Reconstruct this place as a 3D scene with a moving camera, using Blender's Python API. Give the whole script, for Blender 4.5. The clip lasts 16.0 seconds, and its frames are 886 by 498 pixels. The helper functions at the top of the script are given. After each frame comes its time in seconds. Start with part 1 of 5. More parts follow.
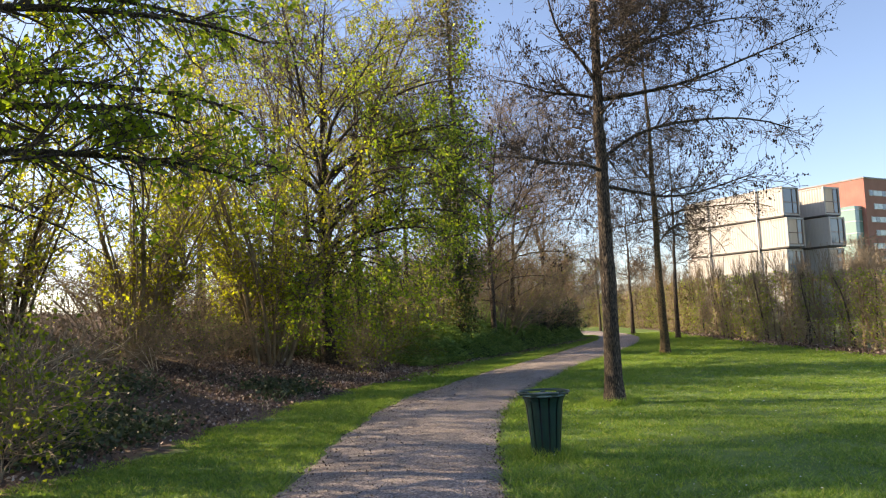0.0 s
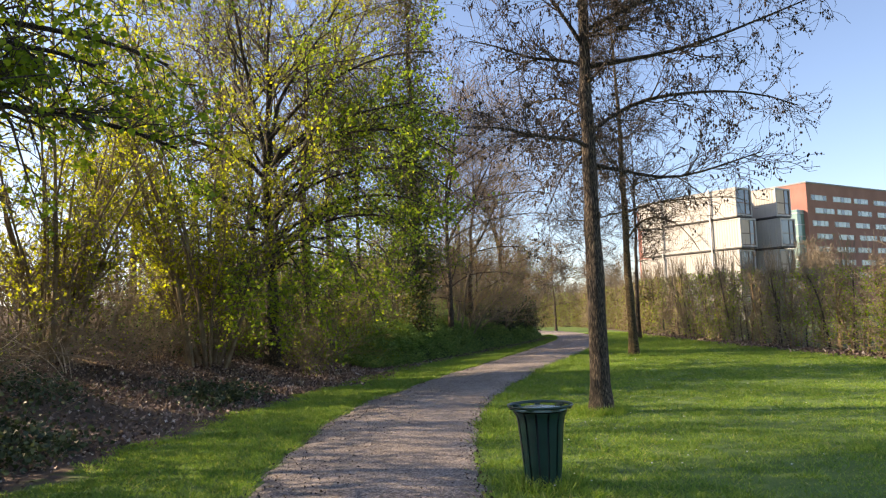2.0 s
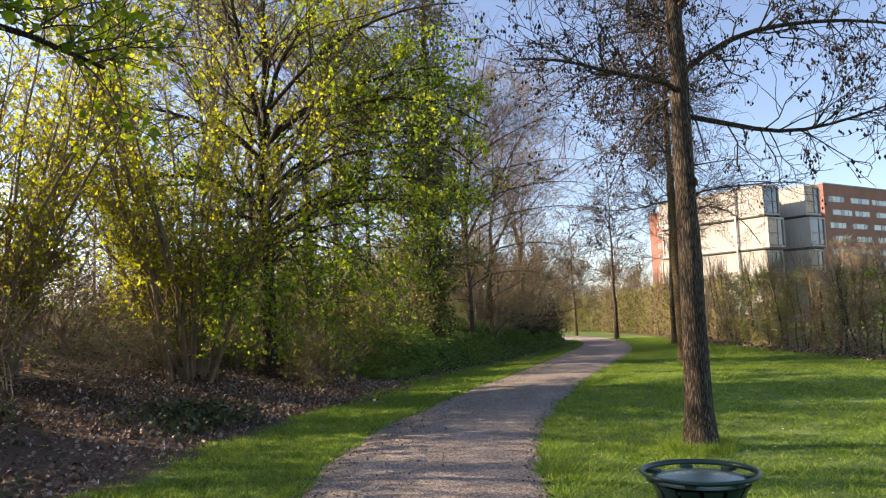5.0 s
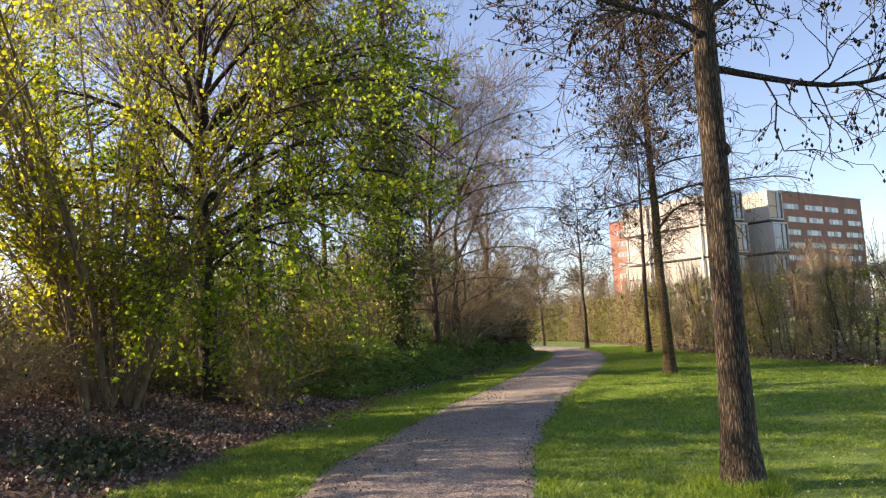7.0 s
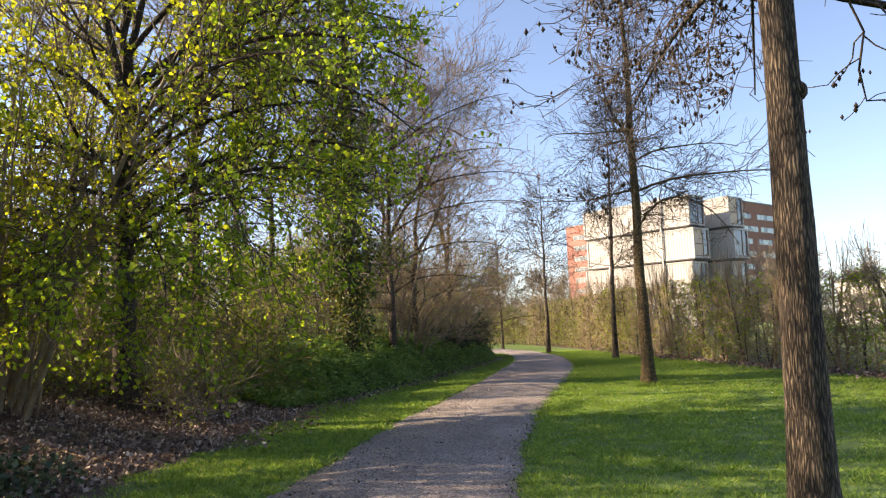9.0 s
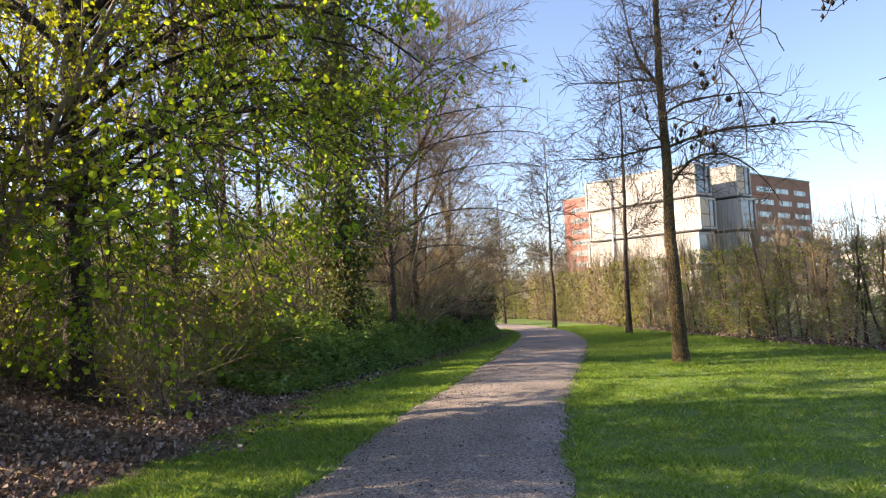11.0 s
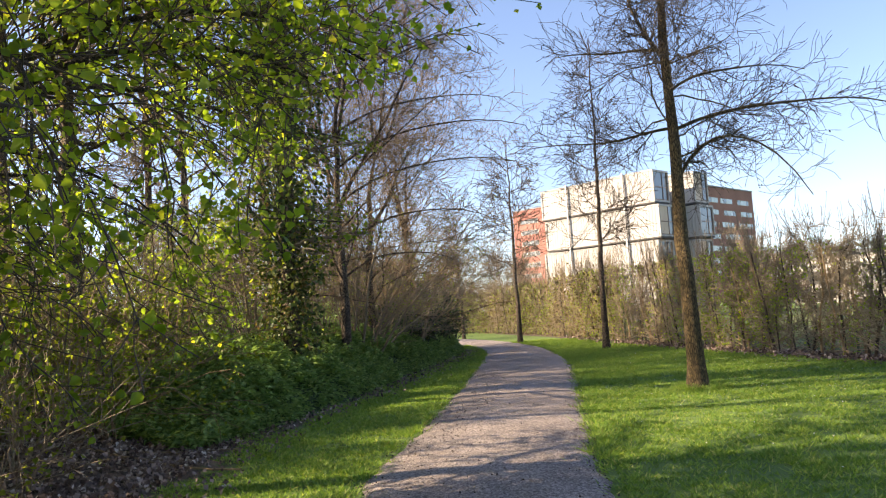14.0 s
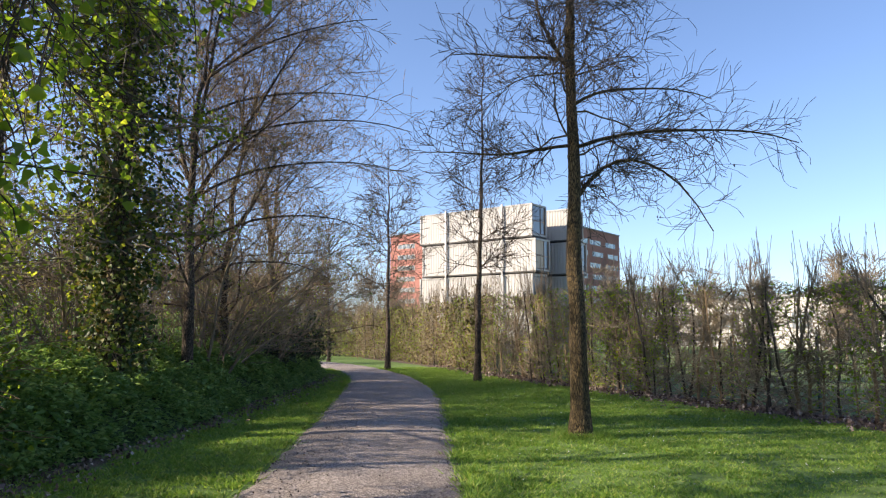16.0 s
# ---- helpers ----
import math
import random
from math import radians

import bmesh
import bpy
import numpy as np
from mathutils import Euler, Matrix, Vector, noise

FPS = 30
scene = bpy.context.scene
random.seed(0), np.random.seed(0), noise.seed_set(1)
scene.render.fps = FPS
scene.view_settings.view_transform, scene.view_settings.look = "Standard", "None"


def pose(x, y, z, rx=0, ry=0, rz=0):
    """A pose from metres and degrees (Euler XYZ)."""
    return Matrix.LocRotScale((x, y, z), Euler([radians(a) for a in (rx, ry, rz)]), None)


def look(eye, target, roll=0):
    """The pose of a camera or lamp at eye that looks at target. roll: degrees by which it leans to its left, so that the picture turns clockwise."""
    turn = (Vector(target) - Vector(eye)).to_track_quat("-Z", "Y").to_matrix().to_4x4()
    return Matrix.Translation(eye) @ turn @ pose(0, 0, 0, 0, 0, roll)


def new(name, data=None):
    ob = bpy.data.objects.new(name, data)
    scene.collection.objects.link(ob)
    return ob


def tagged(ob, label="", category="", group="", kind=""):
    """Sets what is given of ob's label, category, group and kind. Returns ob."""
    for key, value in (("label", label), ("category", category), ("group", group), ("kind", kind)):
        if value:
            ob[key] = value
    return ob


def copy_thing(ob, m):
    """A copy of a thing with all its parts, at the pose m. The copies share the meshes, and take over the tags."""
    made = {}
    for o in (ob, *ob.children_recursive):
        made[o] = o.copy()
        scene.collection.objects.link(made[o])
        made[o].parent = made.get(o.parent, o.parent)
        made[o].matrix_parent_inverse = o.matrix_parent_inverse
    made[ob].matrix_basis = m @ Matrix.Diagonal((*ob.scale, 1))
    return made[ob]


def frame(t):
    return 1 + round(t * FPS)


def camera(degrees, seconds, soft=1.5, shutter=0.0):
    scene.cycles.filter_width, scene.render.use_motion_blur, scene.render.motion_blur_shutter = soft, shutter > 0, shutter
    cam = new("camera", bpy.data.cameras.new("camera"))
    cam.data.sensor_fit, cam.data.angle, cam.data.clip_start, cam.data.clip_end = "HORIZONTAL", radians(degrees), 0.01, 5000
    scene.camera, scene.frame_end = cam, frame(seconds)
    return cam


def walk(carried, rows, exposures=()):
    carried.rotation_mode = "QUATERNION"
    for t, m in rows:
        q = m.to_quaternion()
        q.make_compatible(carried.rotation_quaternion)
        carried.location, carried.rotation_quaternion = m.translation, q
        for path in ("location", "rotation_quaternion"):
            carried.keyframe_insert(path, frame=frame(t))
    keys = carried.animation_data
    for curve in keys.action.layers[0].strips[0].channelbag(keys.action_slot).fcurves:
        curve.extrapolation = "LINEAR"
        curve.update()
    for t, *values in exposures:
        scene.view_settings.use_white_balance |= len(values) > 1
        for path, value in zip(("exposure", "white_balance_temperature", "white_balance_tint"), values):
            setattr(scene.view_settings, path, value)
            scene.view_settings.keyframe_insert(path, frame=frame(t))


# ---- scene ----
cam = camera(61.4, 16.0, soft=1.2)
METRES, EYE, TILT, LEAN, TURN = 16.4, 1.74, 5.1, 2.4, 0.0
ROWS = [
    (0.0, 0.0, 0.0, 0.0, -0.0, -0.0, -0.0),
    (0.5, -0.0034, 0.0286, -0.0038, -0.92, 0.1, 0.15),
    (1.0, -0.009, 0.0595, -0.0057, -2.13, 0.14, 0.07),
    (1.5, -0.0091, 0.0916, -0.0094, -3.26, 0.12, -0.22),
    (2.0, -0.013, 0.1174, -0.0143, -3.83, -0.02, -0.64),
    (2.5, -0.0142, 0.1489, -0.0171, -3.93, -0.23, -1.0),
    (3.0, -0.016, 0.1809, -0.0212, -3.66, -0.44, -1.1),
    (3.5, -0.0201, 0.2116, -0.0247, -3.18, -0.68, -1.05),
    (6.0, -0.0263, 0.3715, -0.039, -3.99, 1.16, 0.24),
    (6.5, -0.0242, 0.4023, -0.0438, -5.08, 1.33, 0.34),
    (7.0, -0.0226, 0.4316, -0.0463, -6.21, 1.24, 0.23),
    (7.5, -0.0212, 0.4623, -0.0481, -7.42, 1.12, -0.12),
    (8.0, -0.0147, 0.4927, -0.0504, -8.48, 1.18, -0.62),
    (8.5, -0.0155, 0.5243, -0.0553, -9.44, 1.47, -1.26),
    (11.0, -0.0075, 0.6864, -0.0687, -9.92, -0.57, -0.75),
    (11.5, -0.0105, 0.7165, -0.0701, -9.39, -1.22, -0.19),
    (12.0, -0.0058, 0.7479, -0.0724, -9.39, -1.37, 0.47),
    (12.5, -0.0072, 0.779, -0.0769, -10.06, -1.0, 0.96),
    (13.0, -0.0039, 0.8113, -0.0774, -11.03, -0.41, 1.04),
    (13.5, 0.0029, 0.8438, -0.078, -12.34, 0.24, 0.75),
    (14.0, 0.0046, 0.8736, -0.0808, -13.89, 0.51, 0.02),
    (14.5, 0.0131, 0.9032, -0.0848, -16.09, 0.71, -0.96),
    (15.0, 0.0219, 0.9323, -0.0866, -18.45, 1.06, -2.09),
    (15.5, 0.0315, 0.958, -0.0865, -20.99, 1.63, -3.27),
    (16.0, 0.0443, 0.9834, -0.0882, -23.52, 2.68, -4.37),
]
EXPOSURES = [(0.0, 1.28, 8100, 18), (3.5, 1.28, 8100, 18), (7.0, 1.34, 8500, 20), (11.0, 1.53, 7900, 19), (13.5, 1.55, 8000, 19), (15.0, 1.32, 7500, 18), (16.0, 1.06, 6800, 16)]
walk(cam, [(t, pose(0, 0, EYE, TILT, LEAN, TURN) @ pose(METRES * x, METRES * y, METRES * z, 90 + pitch, roll, yaw)) for t, x, y, z, yaw, pitch, roll in ROWS], EXPOSURES)

# ---- light ----
SUN_TO = Vector((-0.85, 0.20, 0.455)).normalized()
world = bpy.data.worlds.new("world")
scene.world = world
world.use_nodes = True
wn = world.node_tree
sky = wn.nodes.new("ShaderNodeTexSky")
sky.sky_type = "NISHITA"
sky.sun_disc = False
sky.sun_elevation = math.asin(SUN_TO.z)
sky.sun_rotation = math.atan2(SUN_TO.x, SUN_TO.y)
sky.air_density, sky.dust_density, sky.ozone_density = 0.8, 0.9, 4.0
wn.links.new(sky.outputs[0], wn.nodes["Background"].inputs[0])
wn.nodes["Background"].inputs[1].default_value = 0.132
sun_data = bpy.data.lights.new("sun", "SUN")
sun_data.energy, sun_data.angle, sun_data.color = 5.0, radians(0.55), (1.0, 0.89, 0.69)
sun = new("sun", sun_data)
sun.matrix_world = look((0, 0, 40), Vector((0, 0, 40)) - SUN_TO)


# ---- mesh helpers ----
def mesh_from(name, verts, faces):
    """A mesh from an array of places and a list of arrays of faces with equal corner counts."""
    me = bpy.data.meshes.new(name)
    verts = np.asarray(verts, dtype=np.float32)
    faces = [np.asarray(f, dtype=np.int32) for f in faces if len(f)]
    me.vertices.add(len(verts))
    me.vertices.foreach_set("co", verts.ravel())
    loops = np.concatenate([f.ravel() for f in faces])
    sizes = np.concatenate([np.full(len(f), f.shape[1], dtype=np.int32) for f in faces])
    me.loops.add(len(loops))
    me.loops.foreach_set("vertex_index", loops)
    me.polygons.add(len(sizes))
    me.polygons.foreach_set("loop_start", np.concatenate(([0], np.cumsum(sizes)[:-1])).astype(np.int32))
    me.update(calc_edges=True)
    return me


def smooth(me):
    me.polygons.foreach_set("use_smooth", np.ones(len(me.polygons), dtype=bool))
    return me


def link_mesh(name, me, material, parent=None, label="", kind=""):
    me.materials.append(material)
    ob = new(name, me)
    if parent is not None:
        ob.parent = parent
    return tagged(ob, label=label, kind=kind)


def part(name, bm, material, parent, label=""):
    me = bpy.data.meshes.new(name)
    bm.to_mesh(me)
    bm.free()
    return link_mesh(name, me, material, parent, label)


def thing(name, place, label, category, group=""):
    ob = new(name)
    ob.location = place
    return tagged(ob, label, category, group)


def box(bm, x0, y0, z0, x1, y1, z1, bevel=0.0):
    r = bmesh.ops.create_cube(bm, size=1.0)
    bmesh.ops.scale(bm, vec=(x1 - x0, y1 - y0, z1 - z0), verts=r["verts"])
    bmesh.ops.translate(bm, vec=((x0 + x1) / 2, (y0 + y1) / 2, (z0 + z1) / 2), verts=r["verts"])
    if bevel:
        edges = list({e for v in r["verts"] for e in v.link_edges})
        bmesh.ops.bevel(bm, geom=edges, offset=bevel, segments=2, affect="EDGES")
    return bm


def unit(a):
    return a / np.maximum(np.linalg.norm(a, axis=-1, keepdims=True), 1e-9)


def tubes(sets):
    """Verts and quads for sets of (P (m,n,3), R (m,n), sides)."""
    V, F, base = [], [], 0
    for P, R, k in sets:
        m, n = R.shape
        T = unit(np.gradient(P, axis=1))
        ref = np.where(np.abs(T[..., 2:3]) > 0.85, np.array([1.0, 0.1, 0]), np.array([0, 0.1, 1.0]))
        A = unit(np.cross(T, ref))
        B = np.cross(T, A)
        a = np.arange(k) * 2 * math.pi / k
        ring = P[:, :, None, :] + R[:, :, None, None] * (np.cos(a)[:, None] * A[:, :, None, :] + np.sin(a)[:, None] * B[:, :, None, :])
        V.append(ring.reshape(-1, 3))
        idx = base + np.arange(m * n * k).reshape(m, n, k)
        q = np.stack([idx[:, :-1], np.roll(idx[:, :-1], -1, 2), np.roll(idx[:, 1:], -1, 2), idx[:, 1:]], -1)
        F.append(q.reshape(-1, 4))
        base += m * n * k
    return np.concatenate(V), [np.concatenate(F)]


def offshoots(rng, P, R, count, span, length, angle, n, up, wobble, ratio, tip=0.25, shrink=0.6, steep=0.0):
    """Branches that leave the polylines P: arrays (count, n, 3) and (count, n)."""
    m, k = R.shape
    w = np.linalg.norm(np.diff(P, axis=1), axis=2).sum(1)
    i = rng.choice(m, count, p=w / w.sum())
    t = rng.uniform(*span, count)
    f = t * (k - 1)
    j = np.minimum(f.astype(int), k - 2)
    u = (f - j)[:, None]
    start = P[i, j] * (1 - u) + P[i, j + 1] * u
    rad = R[i, j] * (1 - u[:, 0]) + R[i, j + 1] * u[:, 0]
    T = unit(P[i, j + 1] - P[i, j])
    side = rng.normal(size=(count, 3))
    side = unit(side - (side * T).sum(1, keepdims=True) * T)
    ang = (np.radians(rng.normal(angle, angle * 0.2, count)) * (1 - steep * t))[:, None]
    d = unit(np.cos(ang) * T + np.sin(ang) * side + np.array([0, 0, up * 0.3]))
    L = rng.uniform(*length, count) * (1 - shrink * t)
    Q = [start]
    for s in range(n - 1):
        Q.append(Q[-1] + d * (L / (n - 1))[:, None])
        d = unit(d + rng.normal(size=(count, 3)) * wobble + np.array([0, 0, up / (n - 1)]))
    Q = np.stack(Q, 1)
    r0 = np.minimum(rad * ratio, rad * 0.9)
    RR = r0[:, None] * np.linspace(1, tip, n)[None]
    return Q, RR


def leaves_at(rng, places, size, droop=0.3, fold=0.25, fine=False):
    """Folded leaf blades of six corners about the places: verts and faces."""
    m = len(places)
    d = unit(rng.normal(size=(m, 3)) * np.array([1, 1, 0.7]) + np.array([0, 0, -droop]))
    s = unit(np.cross(d, rng.normal(size=(m, 3))))
    nrm = np.cross(s, d)
    L = (size * rng.uniform(0.6, 1.3, m))[:, None]
    mid0, tipp = places, places + d * L
    c = places + d * L * 0.45
    if fine:
        e = places + d * L * 0.12
        h = places + d * L * 0.72 + nrm * L * fold * 0.1
        P = [places, e + s * L * 0.26 + nrm * L * fold * 0.7, c + s * L * 0.44 + nrm * L * fold, h + s * L * 0.24, tipp, h - s * L * 0.24, c - s * L * 0.44 + nrm * L * fold, e - s * L * 0.26 + nrm * L * fold * 0.7]
        q = np.arange(m)[:, None] * 8
        return np.stack(P, 1).reshape(-1, 3), [np.concatenate([q + np.array([0, 1, 2, 3, 4]), q + np.array([0, 4, 5, 6, 7])])]
    a = c + s * L * 0.42 + nrm * L * fold
    b = c - s * L * 0.42 + nrm * L * fold
    V = np.stack([mid0, a, tipp, b], 1).reshape(-1, 3)
    q = np.arange(m)[:, None] * 4
    return V, [np.concatenate([q + np.array([0, 1, 2]), q + np.array([0, 2, 3])])]


def along(rng, P, count, span=(0.2, 1.0), spread=0.05):
    m, k = P.shape[:2]
    i = rng.integers(0, m, count)
    f = rng.uniform(*span, count) * (k - 1)
    j = np.minimum(f.astype(int), k - 2)
    u = (f - j)[:, None]
    return P[i, j] * (1 - u) + P[i, j + 1] * u + rng.normal(size=(count, 3)) * spread


def in_clumps(P, share):
    """The share of the polylines P that lies in the fuller parts of a crown."""
    c = P.mean(1)
    full = np.sin(c[:, 0] * 1.5 + 0.7 * np.sin(c[:, 1] * 1.1)) + np.sin(c[:, 1] * 1.4 + c[:, 0] * 0.3) + 1.3 * np.sin(c[:, 2] * 3.1 + np.sin(c[:, 0] * 0.8 + c[:, 1] * 0.6))
    return P[full >= np.quantile(full, 1 - share)]


def blobs(rng, places, size, long=1.5):
    """Small six-cornered cones or buds."""
    m = len(places)
    r = (size * rng.uniform(0.7, 1.2, m))[:, None, None]
    o = np.array([[1, 0, 0], [-0.5, 0.87, 0], [-0.5, -0.87, 0], [0, 0, long], [0, 0, -long]])
    V = (places[:, None, :] + r * o[None]).reshape(-1, 3)
    f = np.array([[0, 1, 3], [1, 2, 3], [2, 0, 3], [1, 0, 4], [2, 1, 4], [0, 2, 4]])
    return V, [(np.arange(m)[:, None, None] * 5 + f[None]).reshape(-1, 3)]


# ---- materials ----
def node_material(name):
    m = bpy.data.materials.new(name)
    m.use_nodes = True
    t = m.node_tree
    return m, t, t.nodes["Principled BSDF"]


def coords(t, scale):
    c = t.nodes.new("ShaderNodeTexCoord")
    mp = t.nodes.new("ShaderNodeMapping")
    mp.inputs["Scale"].default_value = scale if isinstance(scale, tuple) else (scale,) * 3
    t.links.new(c.outputs["Object"], mp.inputs[0])
    return mp.outputs[0]


def noise_of(t, scale, detail=4.0, rough=0.6):
    n = t.nodes.new("ShaderNodeTexNoise")
    t.links.new(coords(t, scale), n.inputs["Vector"])
    n.inputs["Scale"].default_value = 1.0
    n.inputs["Detail"].default_value = detail
    n.inputs["Roughness"].default_value = rough
    return n.outputs["Fac"]


def ramp(t, fac, stops):
    r = t.nodes.new("ShaderNodeValToRGB")
    t.links.new(fac, r.inputs[0])
    el = r.color_ramp.elements
    while len(el) < len(stops):
        el.new(0.5)
    for e, (p, c) in zip(el, stops):
        e.position, e.color = p, (*c, 1)
    return r.outputs[0]


def mixed(t, fac, a, b, mode="MIX"):
    x = t.nodes.new("ShaderNodeMix")
    x.data_type, x.blend_type = "RGBA", mode
    for v, s in ((fac, 0), (a, 6), (b, 7)):
        if isinstance(v, (int, float)):
            x.inputs[s].default_value = v
        elif isinstance(v, tuple):
            x.inputs[s].default_value = (*v, 1)
        else:
            t.links.new(v, x.inputs[s])
    return x.outputs[2]


def bumped(t, bsdf, height, strength, distance):
    b = t.nodes.new("ShaderNodeBump")
    b.inputs["Strength"].default_value, b.inputs["Distance"].default_value = strength, distance
    t.links.new(height, b.inputs["Height"])
    t.links.new(b.outputs[0], bsdf.inputs["Normal"])


def rough_surface(name, stops, scale, fine, bump=0.5, distance=0.01, rough=0.9, metal=0.0):
    m, t, b = node_material(name)
    big = noise_of(t, scale, 5)
    small = noise_of(t, fine, 4)
    col = mixed(t, 0.35, ramp(t, big, stops), ramp(t, small, stops))
    t.links.new(col, b.inputs["Base Color"])
    b.inputs["Roughness"].default_value, b.inputs["Metallic"].default_value = rough, metal
    bumped(t, b, small, bump, distance)
    return m


def bark_material(name, furrow, plate, pale, across=24.0, along_it=6.0):
    """Bark with upright plates, dark furrows between them and pale worn ridges."""
    m, t, b = node_material(name)
    co = coords(t, (across, across, along_it))
    n = t.nodes.new("ShaderNodeTexNoise")
    t.links.new(co, n.inputs["Vector"])
    n.inputs["Scale"].default_value, n.inputs["Detail"].default_value = 1.4, 4.0
    add = t.nodes.new("ShaderNodeMixRGB")
    add.blend_type = "ADD"
    add.inputs[0].default_value = 0.9
    t.links.new(co, add.inputs[1])
    t.links.new(n.outputs["Color"], add.inputs[2])
    v = t.nodes.new("ShaderNodeTexVoronoi")
    v.feature = "DISTANCE_TO_EDGE"
    v.inputs["Scale"].default_value = 1.6
    t.links.new(add.outputs[0], v.inputs["Vector"])
    base = ramp(t, v.outputs["Distance"], [(0.02, furrow), (0.13, plate), (0.42, pale)])
    stain = ramp(t, noise_of(t, (2.2, 2.2, 0.9), 5), [(0.3, (0.55, 0.52, 0.48)), (0.7, (1.15, 1.1, 1.05))])
    grain = ramp(t, noise_of(t, (90, 90, 20), 4), [(0.3, (0.7, 0.7, 0.7)), (0.7, (1.2, 1.2, 1.2))])
    t.links.new(mixed(t, 1.0, mixed(t, 1.0, base, stain, "MULTIPLY"), grain, "MULTIPLY"), b.inputs["Base Color"])
    b.inputs["Roughness"].default_value = 0.92
    bumped(t, b, v.outputs["Distance"], 1.0, 0.06)
    return m


def leaf_material(name, stops, through_light=0.45, rough=0.5):
    m, t, b = node_material(name)
    g = t.nodes.new("ShaderNodeNewGeometry")
    col = ramp(t, g.outputs["Random Per Island"], stops)
    t.links.new(col, b.inputs["Base Color"])
    b.inputs["Roughness"].default_value = rough
    tr = t.nodes.new("ShaderNodeBsdfTranslucent")
    t.links.new(mixed(t, 1.0, col, (1.32, 1.3, 0.8), "MULTIPLY"), tr.inputs[0])
    mx = t.nodes.new("ShaderNodeMixShader")
    mx.inputs[0].default_value = through_light
    t.links.new(b.outputs[0], mx.inputs[1])
    t.links.new(tr.outputs[0], mx.inputs[2])
    t.links.new(mx.outputs[0], t.nodes["Material Output"].inputs[0])
    return m


BARK = bark_material("alder_bark", (0.022, 0.016, 0.013), (0.13, 0.098, 0.075), (0.30, 0.245, 0.19))
ALDER_BARK = bark_material("grey_alder_bark", (0.017, 0.013, 0.011), (0.095, 0.074, 0.06), (0.34, 0.275, 0.21), 34.0, 4.2)
MOSSY = bark_material("mossy_bark", (0.03, 0.022, 0.012), (0.15, 0.108, 0.052), (0.29, 0.22, 0.11))
TWIG = rough_surface("twig_bark", [(0.3, (0.11, 0.085, 0.06)), (0.6, (0.25, 0.198, 0.14)), (0.8, (0.39, 0.32, 0.23))], 3, 30, 0.4, 0.004)
HAZEL_BARK = rough_surface("hazel_bark", [(0.3, (0.085, 0.06, 0.036)), (0.52, (0.20, 0.15, 0.094)), (0.8, (0.40, 0.32, 0.22))], (11, 11, 3.0), 45, 0.8, 0.012)
PALE_TWIG = rough_surface("pale_twig_bark", [(0.3, (0.13, 0.088, 0.05)), (0.6, (0.29, 0.20, 0.115)), (0.8, (0.42, 0.31, 0.19))], 3, 30, 0.4, 0.004)
DARK_TWIG = rough_surface("dark_twig_bark", [(0.3, (0.035, 0.027, 0.022)), (0.6, (0.085, 0.065, 0.05)), (0.8, (0.15, 0.115, 0.085))], 3, 30, 0.4, 0.004)
HEDGE_TWIG = rough_surface("hedge_twig_bark", [(0.3, (0.16, 0.125, 0.085)), (0.55, (0.31, 0.25, 0.17)), (0.8, (0.46, 0.38, 0.27))], 1.5, 30, 0.4, 0.004)
DARK_BARK = bark_material("dark_maple_bark", (0.012, 0.009, 0.008), (0.06, 0.046, 0.034), (0.15, 0.12, 0.085))
PALE_STICK = rough_surface("bleached_stick", [(0.3, (0.30, 0.25, 0.19)), (0.7, (0.52, 0.45, 0.36))], 4, 40, 0.4, 0.004)
CONE = rough_surface("alder_cone", [(0.3, (0.018, 0.013, 0.01)), (0.7, (0.06, 0.04, 0.03))], 20, 90, 0.6, 0.004)
LEAF = leaf_material("young_leaf", [(0.0, (0.17, 0.20, 0.02)), (0.5, (0.30, 0.34, 0.03)), (0.85, (0.40, 0.43, 0.04)), (1.0, (0.46, 0.46, 0.05))], 0.66)
GREEN_LEAF = leaf_material("green_leaf", [(0.0, (0.09, 0.14, 0.018)), (0.6, (0.18, 0.25, 0.03)), (1.0, (0.32, 0.36, 0.05))], 0.66)
BRIGHT_LEAF = leaf_material("bright_green_leaf", [(0.0, (0.125, 0.205, 0.022)), (0.5, (0.215, 0.33, 0.034)), (0.85, (0.32, 0.43, 0.045)), (1.0, (0.46, 0.47, 0.055))], 0.66)
IVY_LEAF = leaf_material("ivy_leaf", [(0.0, (0.025, 0.05, 0.015)), (0.6, (0.07, 0.11, 0.025)), (0.9, (0.17, 0.18, 0.045)), (1.0, (0.22, 0.15, 0.06))], 0.3, 0.55)
IVY_DARK = leaf_material("ground_ivy_leaf", [(0.0, (0.018, 0.035, 0.016)), (0.6, (0.045, 0.07, 0.03)), (1.0, (0.10, 0.125, 0.06))], 0.2, 0.5)
HERB_LEAF = leaf_material("herb_leaf", [(0.0, (0.11, 0.20, 0.065)), (0.6, (0.20, 0.33, 0.10)), (1.0, (0.32, 0.43, 0.16))], 0.45, 0.5)
DRY_LEAF = leaf_material("dry_leaf", [(0.0, (0.055, 0.034, 0.029)), (0.45, (0.16, 0.105, 0.092)), (0.85, (0.29, 0.21, 0.185)), (1.0, (0.52, 0.45, 0.41))], 0.1, 0.7)
BEECH_LEAF = leaf_material("dead_hedge_leaf", [(0.0, (0.07, 0.058, 0.03)), (0.5, (0.14, 0.11, 0.055)), (1.0, (0.24, 0.20, 0.09))], 0.35, 0.7)
